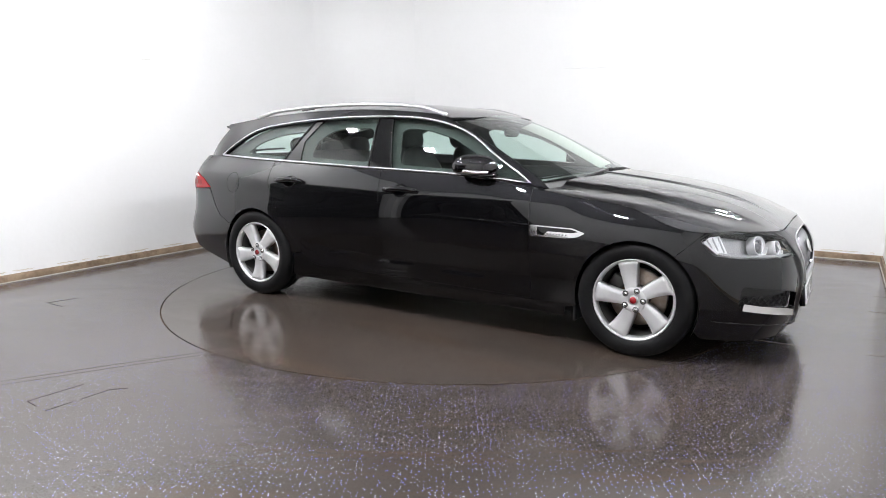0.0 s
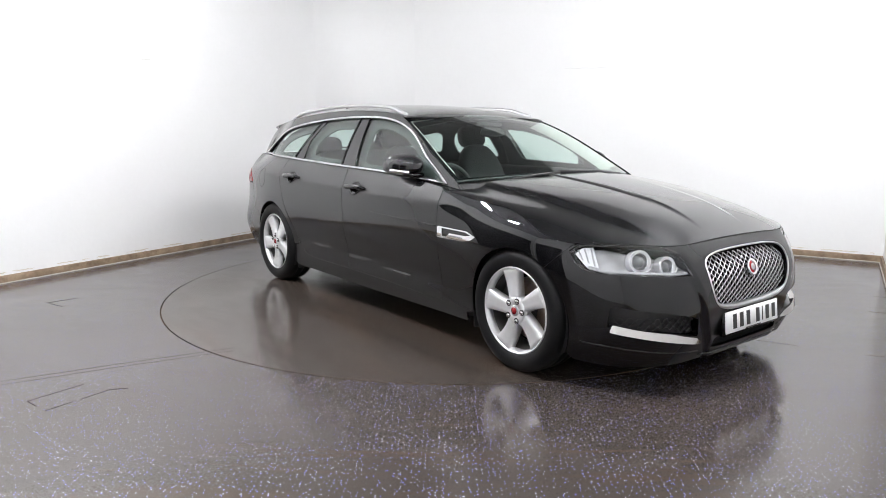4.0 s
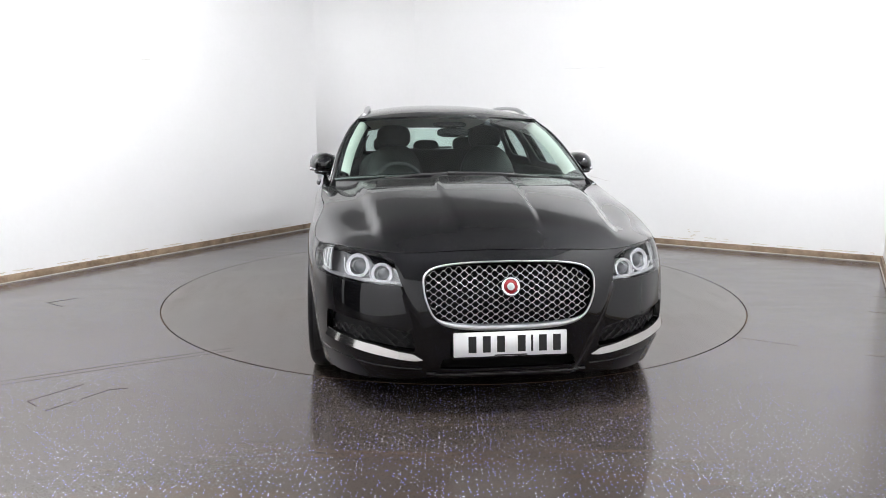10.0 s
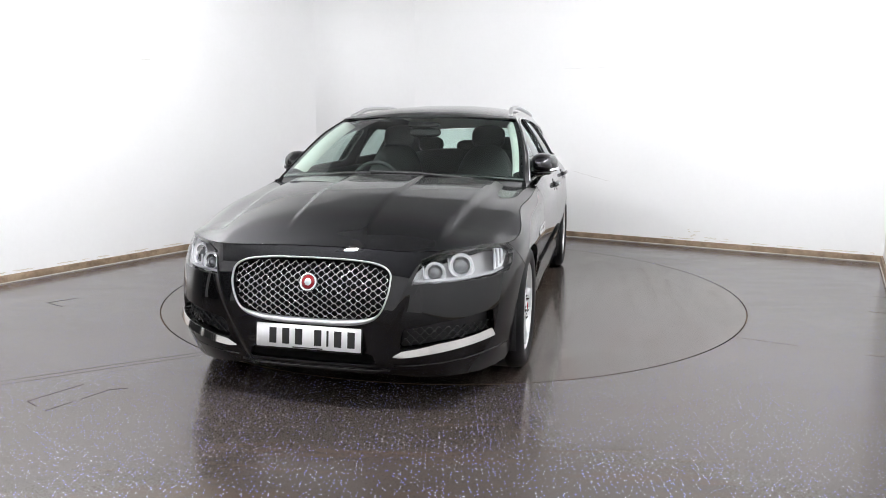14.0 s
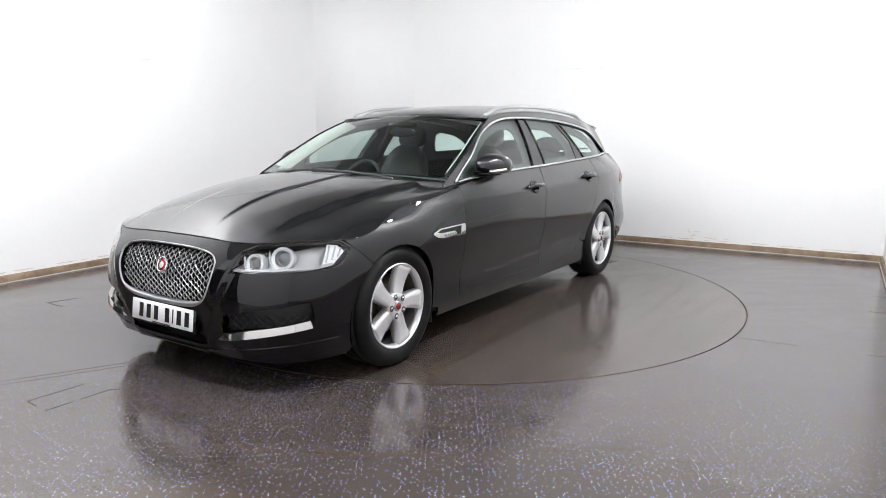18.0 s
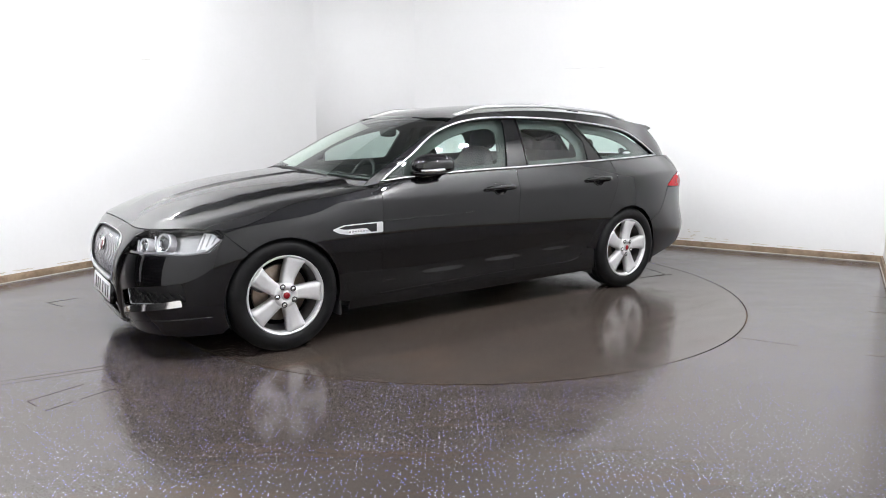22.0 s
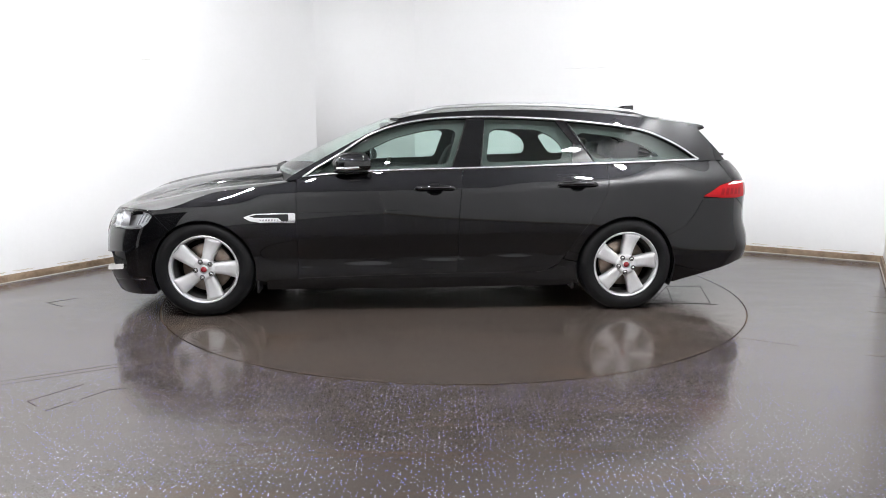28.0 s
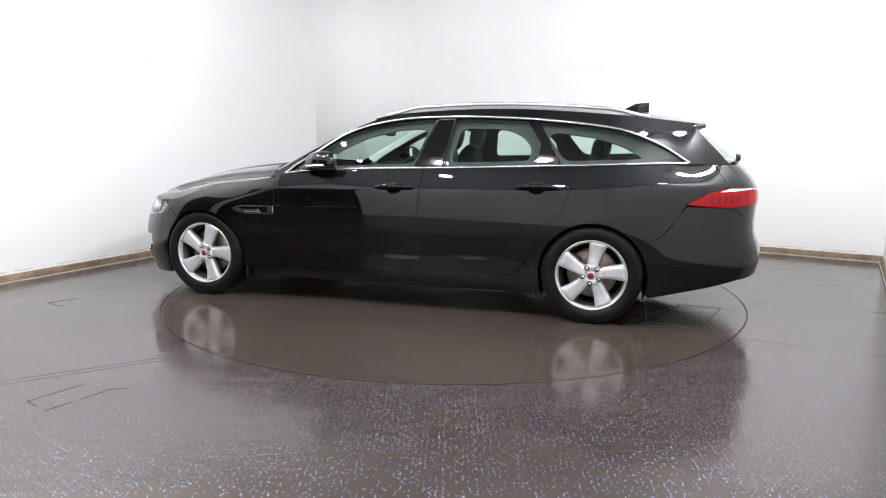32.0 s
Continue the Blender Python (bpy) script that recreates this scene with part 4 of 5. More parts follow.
for k in range(-1, 19):
    z0 = 0.400 + ROW * k
    xs = np.arange(-0.47, 0.47, PITCH / 4)
    pts = []
    for i, s in enumerate(xs):
        ph = (i + (2 if k % 2 else 0)) % 4
        pts.append((s, z0 + (0.0072 if ph in (0, 1) else -0.0072)))
    ok = inside(np.array(pts), poly)
    run = []
    for q, o in list(zip(pts, ok)) + [((0, 0), False)]:
        if o:
            run.append(q)
        else:
            if len(run) > 1:
                P, U = [], []
                for s, z in run:
                    p, n = at_belt(s, z, -0.022)
                    P.append(tuple(p)), U.append(tuple(n))
                w = sweep(P, [(-0.0019, -0.008), (0.0019, -0.008), (0.0014, 0.004), (-0.0014, 0.004)], U)
                me = bpy.data.meshes.new("t")
                w.to_mesh(me)
                w.free()
                bm.from_mesh(me)
                bpy.data.meshes.remove(me)
            run = []
part("grille_mesh", bm, MESH_METAL, grille, "bright mesh of staggered cells")
p, n = at_belt(0.0, 0.590, -0.006)
badge = part("badge", lathe([(0.001, -0.01), (0.056, -0.01), (0.057, 0.004), (0.052, 0.010), (0.045, 0.008), (0.042, 0.004), (0.001, 0.004)], 48), CHROME, grille, "round badge with a red centre")
badge.matrix_local = aim(p, n) @ Matrix.Scale(0.76, 4)
b2 = part("badge_disc", lathe([(0.001, 0.003), (0.041, 0.003), (0.041, 0.006), (0.001, 0.008)], 40), RED, grille, "red enamel disc")
b2.matrix_local = aim(p, n) @ Matrix.Scale(0.76, 4)
bm = lathe([(0.0005, 0.013), (0.014, 0.011), (0.022, 0.007), (0.024, 0.005)], 24, closed=False)
b3 = part("badge_relief", bm, SATIN, grille, "raised silver shape")
b3.matrix_local = aim(p, n) @ Matrix.Scale(0.76, 4)

# number plate with its black characters as plain bars
p, n = at_belt(0.0, 0.331, 0.006)
plate = part("number_plate", box(-0.26, 0.0, -0.0555, 0.26, 0.006, 0.0555, 0.003, 1), PLATE_WHITE, car, "white number plate with black bars")
plate.matrix_local = aim((2.300, 0, 0.331), (1, 0, 0.12))
xs = [-0.213, -0.148, -0.098, -0.050, 0.045, 0.110, 0.175]
for k, x in enumerate(xs):
    w = 0.010 if k == 2 else 0.036
    part("plate_bar", box(x - (w / 2), 0.0062, -0.037, x + w / 2, 0.0068, 0.037), PLATE_BLACK, plate)
part("plate_bar", box(-0.075, 0.0062, -0.0535, 0.075, 0.0066, -0.0475), PLATE_BLACK, plate)
part("plate_holder", box(-0.265, -0.030, -0.066, 0.265, -0.001, 0.057, 0.003, 1), GLOSS, plate)
part("lower_intake", patch("lower_intake", belt, mirrored(curve2(LOWER_HALF, 4)), TRIM_BLACK, d=0.04, flange=0, lift=-0.04), None, car)

# side intakes with mesh and chrome blades
blade_top = spline([sy(0.395), sy(0.44), sy(0.60), sx(2.125), sx(2.045)], [0.256, 0.286, 0.326, 0.349, 0.366])


def ledge(s, z):
    """The lower body, leaning out below the intake."""
    p = belt(s, z)
    n = np.stack([p[..., 0] - 1.45, p[..., 1] * 1.0, 0 * p[..., 0]], -1)
    n /= np.linalg.norm(n, axis=-1)[..., None]
    return p + n * (0.95 * np.clip(blade_top(s) - z, -0.01, 0.05) * 0.45)[..., None]


for m in (1, -1):
    s_of = lambda q: [(m * s, z) for s, z in q]
    it = part("side_intake", patch("side_intake", belt, INTAKE, TRIM_BLACK, d=0.03, flange=0, lift=-0.045, mirror=m < 0), None, car, "black mesh air intake")
    bm = bmesh.new()
    for k in range(9):
        z0 = 0.27 + 0.022 * k
        run = []
        for i, s in enumerate(np.arange(sy(0.40), sx(2.0), 0.012)):
            q = (s, z0 + (0.008 if (i + 2 * (k % 2)) % 4 < 2 else -0.008))
            if inside(np.array([q]), INTAKE)[0]:
                run.append(q)
            elif len(run) > 1:
                break
            else:
                run = []
        if len(run) > 1:
            P, U = [], []
            for s, z in run:
                p, n = at_belt(s, z, -0.035)
                P.append((p.x, m * p.y, p.z)), U.append((n.x, m * n.y, n.z))
            w = sweep(P, [(-0.002, -0.005), (0.002, -0.005), (0.002, 0.004), (-0.002, 0.004)], U)
            me = bpy.data.meshes.new("t")
            w.to_mesh(me)
            w.free()
            bm.from_mesh(me)
            bpy.data.meshes.remove(me)
    part("intake_mesh", bm, TRIM_BLACK, it)
    blade = [(sy(0.395), 0.250), (sy(0.44), 0.280), (sy(0.60), 0.320), (sx(2.125), 0.345), (sx(2.045), 0.362), (sx(2.035), 0.328), (sy(0.70), 0.301), (sy(0.55), 0.274), (sy(0.43), 0.250)]
    part("bumper_blade", patch("bumper_blade", ledge, rounded(blade, 0.006), BLADE, d=0.015, flange=0.03, lift=0.005, mirror=m < 0), None, car, "chrome blade under the air intake")
    lip = [(s, z) for s, z in zip([sy(0.40), sy(0.5), sy(0.62), sy(0.72), sx(2.08), sx(2.0), sx(1.9)], [0.205, 0.212, 0.224, 0.236, 0.246, 0.254, 0.258])]
    along_belt(lip, [(-0.004, -0.004), (0.004, -0.004), (0.002, 0.004), (-0.002, 0.004)], PAINT, "lip_edge", car, 0.002, mirror=m < 0)

# front lip along the bottom of the bumper
along_belt([(s, 0.178 + 0.010 * abs(s)) for s in np.linspace(-0.38, 0.38, 30)], [(-0.006, -0.006), (0.006, -0.006), (0.003, 0.007), (-0.003, 0.007)], PAINT, "front_lip", car, 0.002)


# headlamps
def projector(parent, s, z, r, m, depth=-0.045):
    p, n = at_belt(s, z, depth)
    n = (n + Vector((0.6, 0, -0.1))).normalized()
    p, n = Vector((p.x, m * p.y, p.z)), Vector((n.x, m * n.y, n.z))
    for name, prof, mat, label in (
            ("reflector", [(r * 0.8, -0.03), (r * 1.30, 0.012), (r * 1.42, 0.016), (r * 1.45, 0.010), (r * 1.42, -0.03)], REFLECTOR, "bright lamp bezel"),
            ("bezel_ring", [(r * 0.98, -0.01), (r * 1.02, 0.012), (r * 1.10, 0.012), (r * 1.12, -0.01)], CHROME, ""),
            ("projector_lens", [(0.0005, 0.020), (r * 0.35, 0.018), (r * 0.7, 0.010), (r * 0.95, -0.008)], PROJECTOR, "dark glass projector")):
        o = part(name, lathe(prof, 36, closed=False), mat, parent, label)
        o.matrix_local = aim(p, n)
    # the daytime light: a bright hook round the lower half
    hook = [(r * 1.55 * math.cos(a), 0.02, r * 1.40 * math.sin(a)) for a in np.linspace(radians(-170), radians(10), 18)] + [(m * 0 + r * 1.62, 0.02, r * 0.9)]
    o = part("daytime_light", sweep(hook, [(-0.0024, -0.004), (0.0024, -0.004), (0.002, 0.004), (-0.002, 0.004)], (0, 1, 0)), REFLECTOR, parent, "pale daytime light hook")
    o.matrix_local = aim(p, n)


for m in (1, -1):
    hl = part("headlamp", patch("headlamp", belt, LAMP, GLOSS, d=0.03, flange=0, lift=-0.085, mirror=m < 0), None, car, "clear headlamp with two projectors")
    inner = [(sy(0.495), 0.600), (sy(0.54), 0.684), (sx(2.06), 0.728), (sx(1.97), 0.736), (sx(1.89), 0.726), (sx(1.83), 0.698), (sx(1.905), 0.622), (sx(2.0), 0.611), (sy(0.62), 0.603)]
    part("lamp_floor", patch("lamp_floor", belt, inner, LAMP_GREY, d=0.03, flange=0, lift=-0.075, mirror=m < 0), None, hl, "silver lamp housing")
    projector(hl, sy(0.735), 0.676, 0.040, m)
    projector(hl, sy(0.605), 0.652, 0.034, m)
    # the light guide: bars that slant along the outer end
    panel = [(sx(1.975), 0.622), (sx(1.915), 0.628), (sx(1.845), 0.690), (sx(1.875), 0.722), (sx(1.93), 0.732)]
    part("side_reflector", patch("side_reflector", belt, panel, REFLECTOR, d=0.02, flange=0.01, lift=-0.032, mirror=m < 0), None, hl, "pale ribbed side reflector")
    for k in range(3):
        x = 1.955 - 0.032 * k
        bar = [(sx(x), 0.640 + 0.012 * k), (sx(x - 0.006), 0.640 + 0.012 * k), (sx(x - 0.036), 0.722 - 0.006 * k), (sx(x - 0.030), 0.724 - 0.006 * k)]
        part("light_guide", patch("light_guide", belt, bar, LAMP_GREY, d=0.02, flange=0.01, lift=-0.026, mirror=m < 0), None, hl, "pale light guide")
    low = [(sy(0.505), 0.603), (sy(0.62), 0.607), (sx(2.0), 0.615), (sx(1.915), 0.627), (sx(1.925), 0.637), (sx(2.0), 0.627), (sy(0.62), 0.619), (sy(0.512), 0.615)]
    part("light_guide", patch("light_guide", belt, low, LAMP_GREY, d=0.02, flange=0.01, lift=-0.018, mirror=m < 0), None, hl, "pale light guide")
    lens = part("lamp_lens", patch("lamp_lens", belt, LAMP, GLASS_LENS, d=0.03, flange=0.0, lift=-0.001, mirror=m < 0), None, hl, "clear lamp cover")
    brow = [(s, z + 0.002) for s, z in LAMP[1:7]]
    along_belt(brow, [(-0.004, -0.01), (0.004, -0.01), (0.003, 0.002), (-0.003, 0.002)], GLOSS, "lamp_seal", hl, 0.0, mirror=m < 0)

# side vents in the wings
for m in (1, -1):
    out = on_belt(rounded([(1.195, 0.694), (1.12, 0.718), (0.848, 0.722), (0.848, 0.656), (1.08, 0.658), (1.15, 0.670)], 0.012))
    slot = on_belt(rounded([(1.155, 0.699), (1.11, 0.712), (0.892, 0.715), (0.892, 0.664), (0.935, 0.664), (0.965, 0.690), (1.11, 0.690)], 0.006))
    vent = part("side_vent", patch("side_vent", belt, out, CHROME, holes=[slot], d=0.02, flange=0.012, lift=0.005, mirror=m < 0), None, car, "chrome side vent with a dark slot")
    part("vent_slot", patch("vent_slot", belt, slot, GLOSS, d=0.02, flange=0, lift=-0.012, mirror=m < 0), None, vent)
    for k in range(7):
        x = 1.085 - 0.019 * k
        bars = on_belt([(x, 0.671), (x - 0.012, 0.671), (x - 0.012, 0.680), (x, 0.680)])
        part("vent_bar", patch("vent_bar", belt, bars, LAMP_GREY, d=0.02, flange=0.002, lift=0.0058, mirror=m < 0), None, vent)

# the thin crease behind each vent, fading towards the rear
for m in (1, -1):
    run = [(sx(x), 0.722 + 0.020 * (0.84 - x)) for x in np.linspace(0.83, 0.10, 24)]
    along_belt(run, [(-0.0035, -0.003), (0.0035, -0.003), (0.0025, 0.0006), (-0.0035, 0.0002)], PAINT, "door_crease", front_doors[0 if m > 0 else 1], 0.0, mirror=m < 0, scale=[1.0 - 0.75 * k / 23 for k in range(24)])

# door handles: a bar over a round hollow
for m, doors in ((1, 0), (-1, 1)):
    for x, z, door in ((-0.105, 0.880, front_doors[doors]), (-1.105, 0.902, rear_doors[doors])):
        p, n = at_belt(sx(x), z, 0.0)
        p, n = Vector((p.x, m * p.y, p.z)), Vector((n.x, m * n.y, n.z))
        M = aim(p, n)
        cup = part("handle_cup", lathe([(0.0005, 0.0010), (0.030, 0.0012), (0.038, 0.003), (0.041, 0.0045), (0.042, 0.001)], 32, closed=False), GLOSS, door, "hollow behind the handle")
        cup.matrix_local = M @ Matrix.Diagonal((1.45, 1.0, 1.15, 1.0))
        pts = [(-0.140, 0.003, 0.0), (-0.128, 0.018, 0.001), (-0.09, 0.030, 0.002), (0.0, 0.036, 0.002), (0.09, 0.030, 0.0), (0.128, 0.018, -0.001), (0.140, 0.003, -0.002)]
        bar = part("door_handle", sweep(pts, circle(0.0155, 12, 0.75), (0, 1, 0), scale=[0.55, 0.85, 1, 1.05, 1, 0.85, 0.55]), PAINT, door, "black door handle")
        bar.matrix_local = M


# mirrors
def egg(cx, cy, cz, rx, ry, rz, e=2.6, flat=None, n=24, k=14):
    """A rounded box: a superellipsoid, cut flat behind at x = flat."""
    bm = bmesh.new()
    f = lambda c, q: math.copysign(abs(c) ** (2 / q), c)
    rings = []
    for j in range(k + 1):
        v = -math.pi / 2 + math.pi * j / k
        rings.append([bm.verts.new((cx + rx * f(math.cos(v), e) * f(math.cos(2 * math.pi * i / n), e), cy + ry * f(math.cos(v), e) * f(math.sin(2 * math.pi * i / n), e), cz + rz * f(math.sin(v), e))) for i in range(n)])
    for a, b in zip(rings, rings[1:]):
        for i in range(n):
            bm.faces.new((a[i], a[(i + 1) % n], b[(i + 1) % n], b[i]))
    bmesh.ops.remove_doubles(bm, verts=bm.verts, dist=1e-5)
    if flat is not None:
        for v in bm.verts:
            v.co.x = max(v.co.x, flat)
    for q in bm.faces:
        q.smooth = True
    return bm


for m, door in ((1, front_doors[0]), (-1, front_doors[1])):
    bm = egg(0.45, m * 0.900, 1.068, 0.150, 0.090, 0.062, 2.5, 0.385)
    for v in bm.verts:                          # taper outwards and drop the nose
        v.co.z -= 0.02 * max(0, (v.co.x - 0.45) / 0.15) ** 2
        v.co.z -= 0.012 * max(0, (m * v.co.y - 0.885) / 0.08) ** 2
        v.co.x -= 0.05 * max(0, (m * v.co.y - 0.86) / 0.11) ** 2
    mir = part("door_mirror", bm, PAINT, door, "black door mirror with a chrome strip")
    part("mirror_glass", box(0.377, m * 0.897 - 0.076, 1.020, 0.3835, m * 0.897 + 0.076, 1.110, 0.003, 2), MIRROR, mir)
    pts = [(0.372, m * 0.972, 1.030), (0.43, m * 0.984, 1.028), (0.50, m * 0.977, 1.024), (0.560, m * 0.942, 1.020)]
    part("mirror_strip", sweep(pts, [(-0.008, -0.010), (0.008, -0.010), (0.008, 0.010), (-0.008, 0.010)]), CHROME, mir, "chrome strip with the indicator")
    part("mirror_base", egg(0.47, m * 0.885, 1.004, 0.120, 0.070, 0.018, 3.0), GLOSS, mir)
    pts = [(0.50, m * 0.905, 0.998), (0.53, m * 0.870, 0.985), (0.56, m * 0.82, 0.968)]
    part("mirror_arm", sweep(pts, circle(0.028, 10, 0.5), (0, 0, 1)), GLOSS, mir)

# rubber seals up both edges of each pillar cover
for m in (1, -1):
    for x0, x1 in ((-0.224, -0.354), (-0.428, -0.478), (-1.260, -1.066)):
        z0, z1 = float(zb(x0)), float(dlo_z(x1))
        P = [(x0 + (x1 - x0) * k / 8, z0 + (z1 - z0) * k / 8) for k in range(9)]
        P = [(x, m * (float(upper_y(x, z)) - 0.004), z) for x, z in P]
        part("window_seal", sweep(P, circle(0.0045, 8), (0, m, 0.3)), GLOSS, car, "glossy black window seal")

# roof fin, spoiler, rear window, wiper, badge knob
bm = bmesh.new()
prof = [(-1.58, 0.0), (-1.64, 0.036), (-1.70, 0.066), (-1.795, 0.072), (-1.780, 0.0)]
z0 = float(roof_edge(-1.7) + roof_rise(-1.7)) - 0.004
rows = []
for w, k in ((-0.022, 0.0), (-0.014, 0.7), (-0.006, 1.0), (0.006, 1.0), (0.014, 0.7), (0.022, 0.0)):
    rows.append([bm.verts.new((x, w, z0 + h * k)) for x, h in prof])
for a, b in zip(rows, rows[1:]):
    for i in range(len(prof) - 1):
        bm.faces.new((a[i], a[i + 1], b[i + 1], b[i]))
part("roof_fin", smooth(bm, 50), GLOSS, car, "small black aerial fin")

bm = bmesh.new()
rows = []
for w in np.linspace(-1, 1, 25):
    y = 0.555 * w
    zt = float(roof_edge(-2.1)) + 0.028 * (1 - abs(w) ** 2.4)
    back = 0.03 * abs(w) ** 3
    zt -= 0.012 * abs(w) ** 4
    rows.append([bm.verts.new(q) for q in ((-1.95, y, zt + 0.008), (-2.10, y, zt + 0.004), (-2.185 + back, y, zt - 0.008), (-2.19 + back, y, zt - 0.018), (-2.12 + back, y, zt - 0.044), (-2.00, y, zt - 0.05))])
for a, b in zip(rows, rows[1:]):
    for i in range(5):
        bm.faces.new((a[i], a[i + 1], b[i + 1], b[i]))
bm.faces.new(rows[0]), bm.faces.new(rows[-1])
part("roof_spoiler", smooth(bm, 40), PAINT, car, "black roof spoiler over the rear window")


def rear_glass(v, w):
    v, w = np.asarray(v, float), np.asarray(w, float)
    x, z = -2.10 - 0.21 * v, 1.285 - 0.22 * v
    return np.stack([x - (0.05 + 0.06 * v) * (1 - np.abs(w) ** 2.2), w * (upper_y(x, z) - 0.008), z + 0.01 * (1 - w * w)], -1)


part("rear_window", patch("rear_window", rear_glass, [(0, -1), (1, -1), (1, 1), (0, 1)], GLASS_SIDE, d=0.08, flange=0, flip=True), None, car, "tinted rear window")
wiper = part("rear_wiper", sweep([(-2.435, 0.0, 1.085), (-2.425, 0.18, 1.095), (-2.40, 0.38, 1.10)], circle(0.009, 8)), TRIM_BLACK, car, "black rear wiper")
part("wiper_boss", lathe([(0.0005, 0.03), (0.022, 0.028), (0.028, 0.015), (0.03, 0.0)], 24, "x", False), TRIM_BLACK, wiper).matrix_local = pose(-2.425, 0, 1.085, 0, 0, 180)
# pale reversing strip and dark lower ribs in the tail lamps
for m in (1, -1):
    top = on_belt([(-2.27, 0.893), (-2.34, 0.913)]) + [(ry(0.62), 0.910), (ry(0.5), 0.896), (ry(0.5), 0.893), (ry(0.62), 0.9065)]
    part("lamp_strip", patch("lamp_strip", belt, top, PLATE_WHITE, d=0.02, flange=0.004, lift=0.006, mirror=m < 0), None, car, "white strip in the tail lamp")
    for k in range(5):
        s0 = sx(-2.20) + 0.045 * k
        q = [(s0, 0.822), (s0 + 0.026, 0.822), (s0 + 0.040, 0.866), (s0 + 0.014, 0.866)]
        part("lamp_rib", patch("lamp_rib", belt, q, LENS_DARK, d=0.02, flange=0.003, lift=0.0055, mirror=m < 0), None, car)
    # wipers on the windscreen, washer cowl
for pts in ([(1.02, 0.52, 0.985), (1.06, 0.20, 1.016), (1.055, -0.12, 1.022)], [(1.02, -0.50, 0.985), (1.045, -0.30, 1.010), (1.045, -0.05, 1.020)]):
    part("windscreen_wiper", sweep(pts, circle(0.009, 8)), TRIM_BLACK, car, "black wiper at rest")


def cowl(v, w):
    v, w = np.asarray(v, float), np.asarray(w, float)
    a = screen(0.03 + 0 * v, w)
    b = np.stack([1.075 - 0.16 * np.abs(w) ** 2.2, w * 0.80, 0.955 - 0.03 * np.abs(w) ** 2], -1)
    return a * (1 - v[..., None]) + b * v[..., None]


part("cowl", patch("cowl", cowl, [(0, -1), (1, -1), (1, 1), (0, 1)], TRIM_BLACK, d=0.06, flange=0), None, car, "black scuttle panel")

# fuel flap on the right rear wing: a round shut line
ring = [(sx(-1.735 + 0.079 * math.cos(a)), 0.868 + 0.079 * math.sin(a)) for a in np.linspace(0, 2 * math.pi, 40, endpoint=False)]
along_belt(ring, [(-0.0022, -0.002), (0.0022, -0.002), (0.0022, 0.0008), (-0.0022, 0.0008)], DARK, "fuel_flap", quarters[1], 0.0, True, True, "round fuel flap seam")
# parking sensors, mud flaps
for m in (1, -1):
    for x, w in ((1.125, 0.10), (-1.10, 0.12)):
        part("mud_flap", box(x - 0.010, m * 0.82 - 0.070, 0.155, x + 0.010, m * 0.82 + 0.070, 0.32, 0.006, 1), TRIM_BLACK, car)

# ---- inside the car ----
headliner = part("headliner", patch("headliner", lambda x, w: roof(x, w * 0.94) - np.array([0, 0, 0.045]), [(0.08, -1), (0.12, 0), (0.08, 1), (-2.1, 1), (-2.1, -1)], LIGHT_TRIM, d=0.1, flange=0, flip=True), None, car, "pale grey roof lining")


def dash(v, w):
    v, w = np.asarray(v, float), np.asarray(w, float)
    x = 1.00 - 0.62 * v - 0.12 * np.abs(w) ** 2
    z = 0.955 - 0.02 * v - 0.09 * step(0.8, 1.0, v) - 0.03 * np.abs(w) ** 3 + 0.022 * np.exp(-((w + 0.47) / 0.2) ** 2) * step(0.2, 0.6, v)
    return np.stack([x, w * 0.79, z], -1)


part("dashboard", patch("dashboard", dash, [(0, -1), (1, -1), (1, 1), (0, 1)], LEATHER, d=0.06, flange=0.25, flip=True), None, car, "dark leather dashboard")
sw = part("steering_wheel", sweep([(0.180 * math.cos(a), 0, 0.180 * math.sin(a)) for a in np.linspace(0, 2 * math.pi, 36, endpoint=False)], circle(0.016, 10), (0, 1, 0), True), LEATHER, car, "black leather steering wheel")
sw.matrix_local = pose(0.28, -0.37, 0.875) @ pose(0, 0, 0, 0, 0, 90) @ pose(0, 0, 0, -24, 0, 0)
part("wheel_hub", egg(0, 0.02, 0, 0.075, 0.03, 0.06), LEATHER, sw)
for a in (200, 340, 270):
    part("wheel_spoke", box(0.05, -0.01, -0.018, 0.18, 0.012, 0.018, 0.006, 1, Matrix.Rotation(radians(-a), 4, "Y")), LEATHER, sw)


def seat(x, y):
    s = part("front_seat", egg(x + 0.24, y, 0.52, 0.28, 0.26, 0.11, 3.2), LEATHER, car, "black leather front seat")
    bm = egg(0, 0, 0.33, 0.085, 0.245, 0.36, 3.0)
    for v in bm.verts:
        v.co.y *= 1 - 0.22 * max(0, (v.co.z - 0.35) / 0.34)
        v.co.x += 0.03 * (abs(v.co.y) / 0.24) ** 2
    bm.transform(pose(x - 0.02, y, 0.50, 0, -17, 0))
    part("backrest", bm, LEATHER, s)
    bm = egg(0, 0, 0.0, 0.055, 0.135, 0.095, 2.8)
    bm.transform(pose(x - 0.255, y, 1.225, 0, -12, 0))
    part("headrest", bm, LEATHER, s)
    for k in (-0.06, 0.06):
        part("headrest_post", sweep([(x - 0.225, y + k, 1.08), (x - 0.25, y + k, 1.17)], circle(0.007, 8), (0, 1, 0)), CHROME, s)


seat(-0.14, 0.37), seat(-0.14, -0.37)
bench = part("rear_seat", egg(-1.02, 0, 0.55, 0.28, 0.66, 0.12, 4), LEATHER, car, "black leather rear bench")
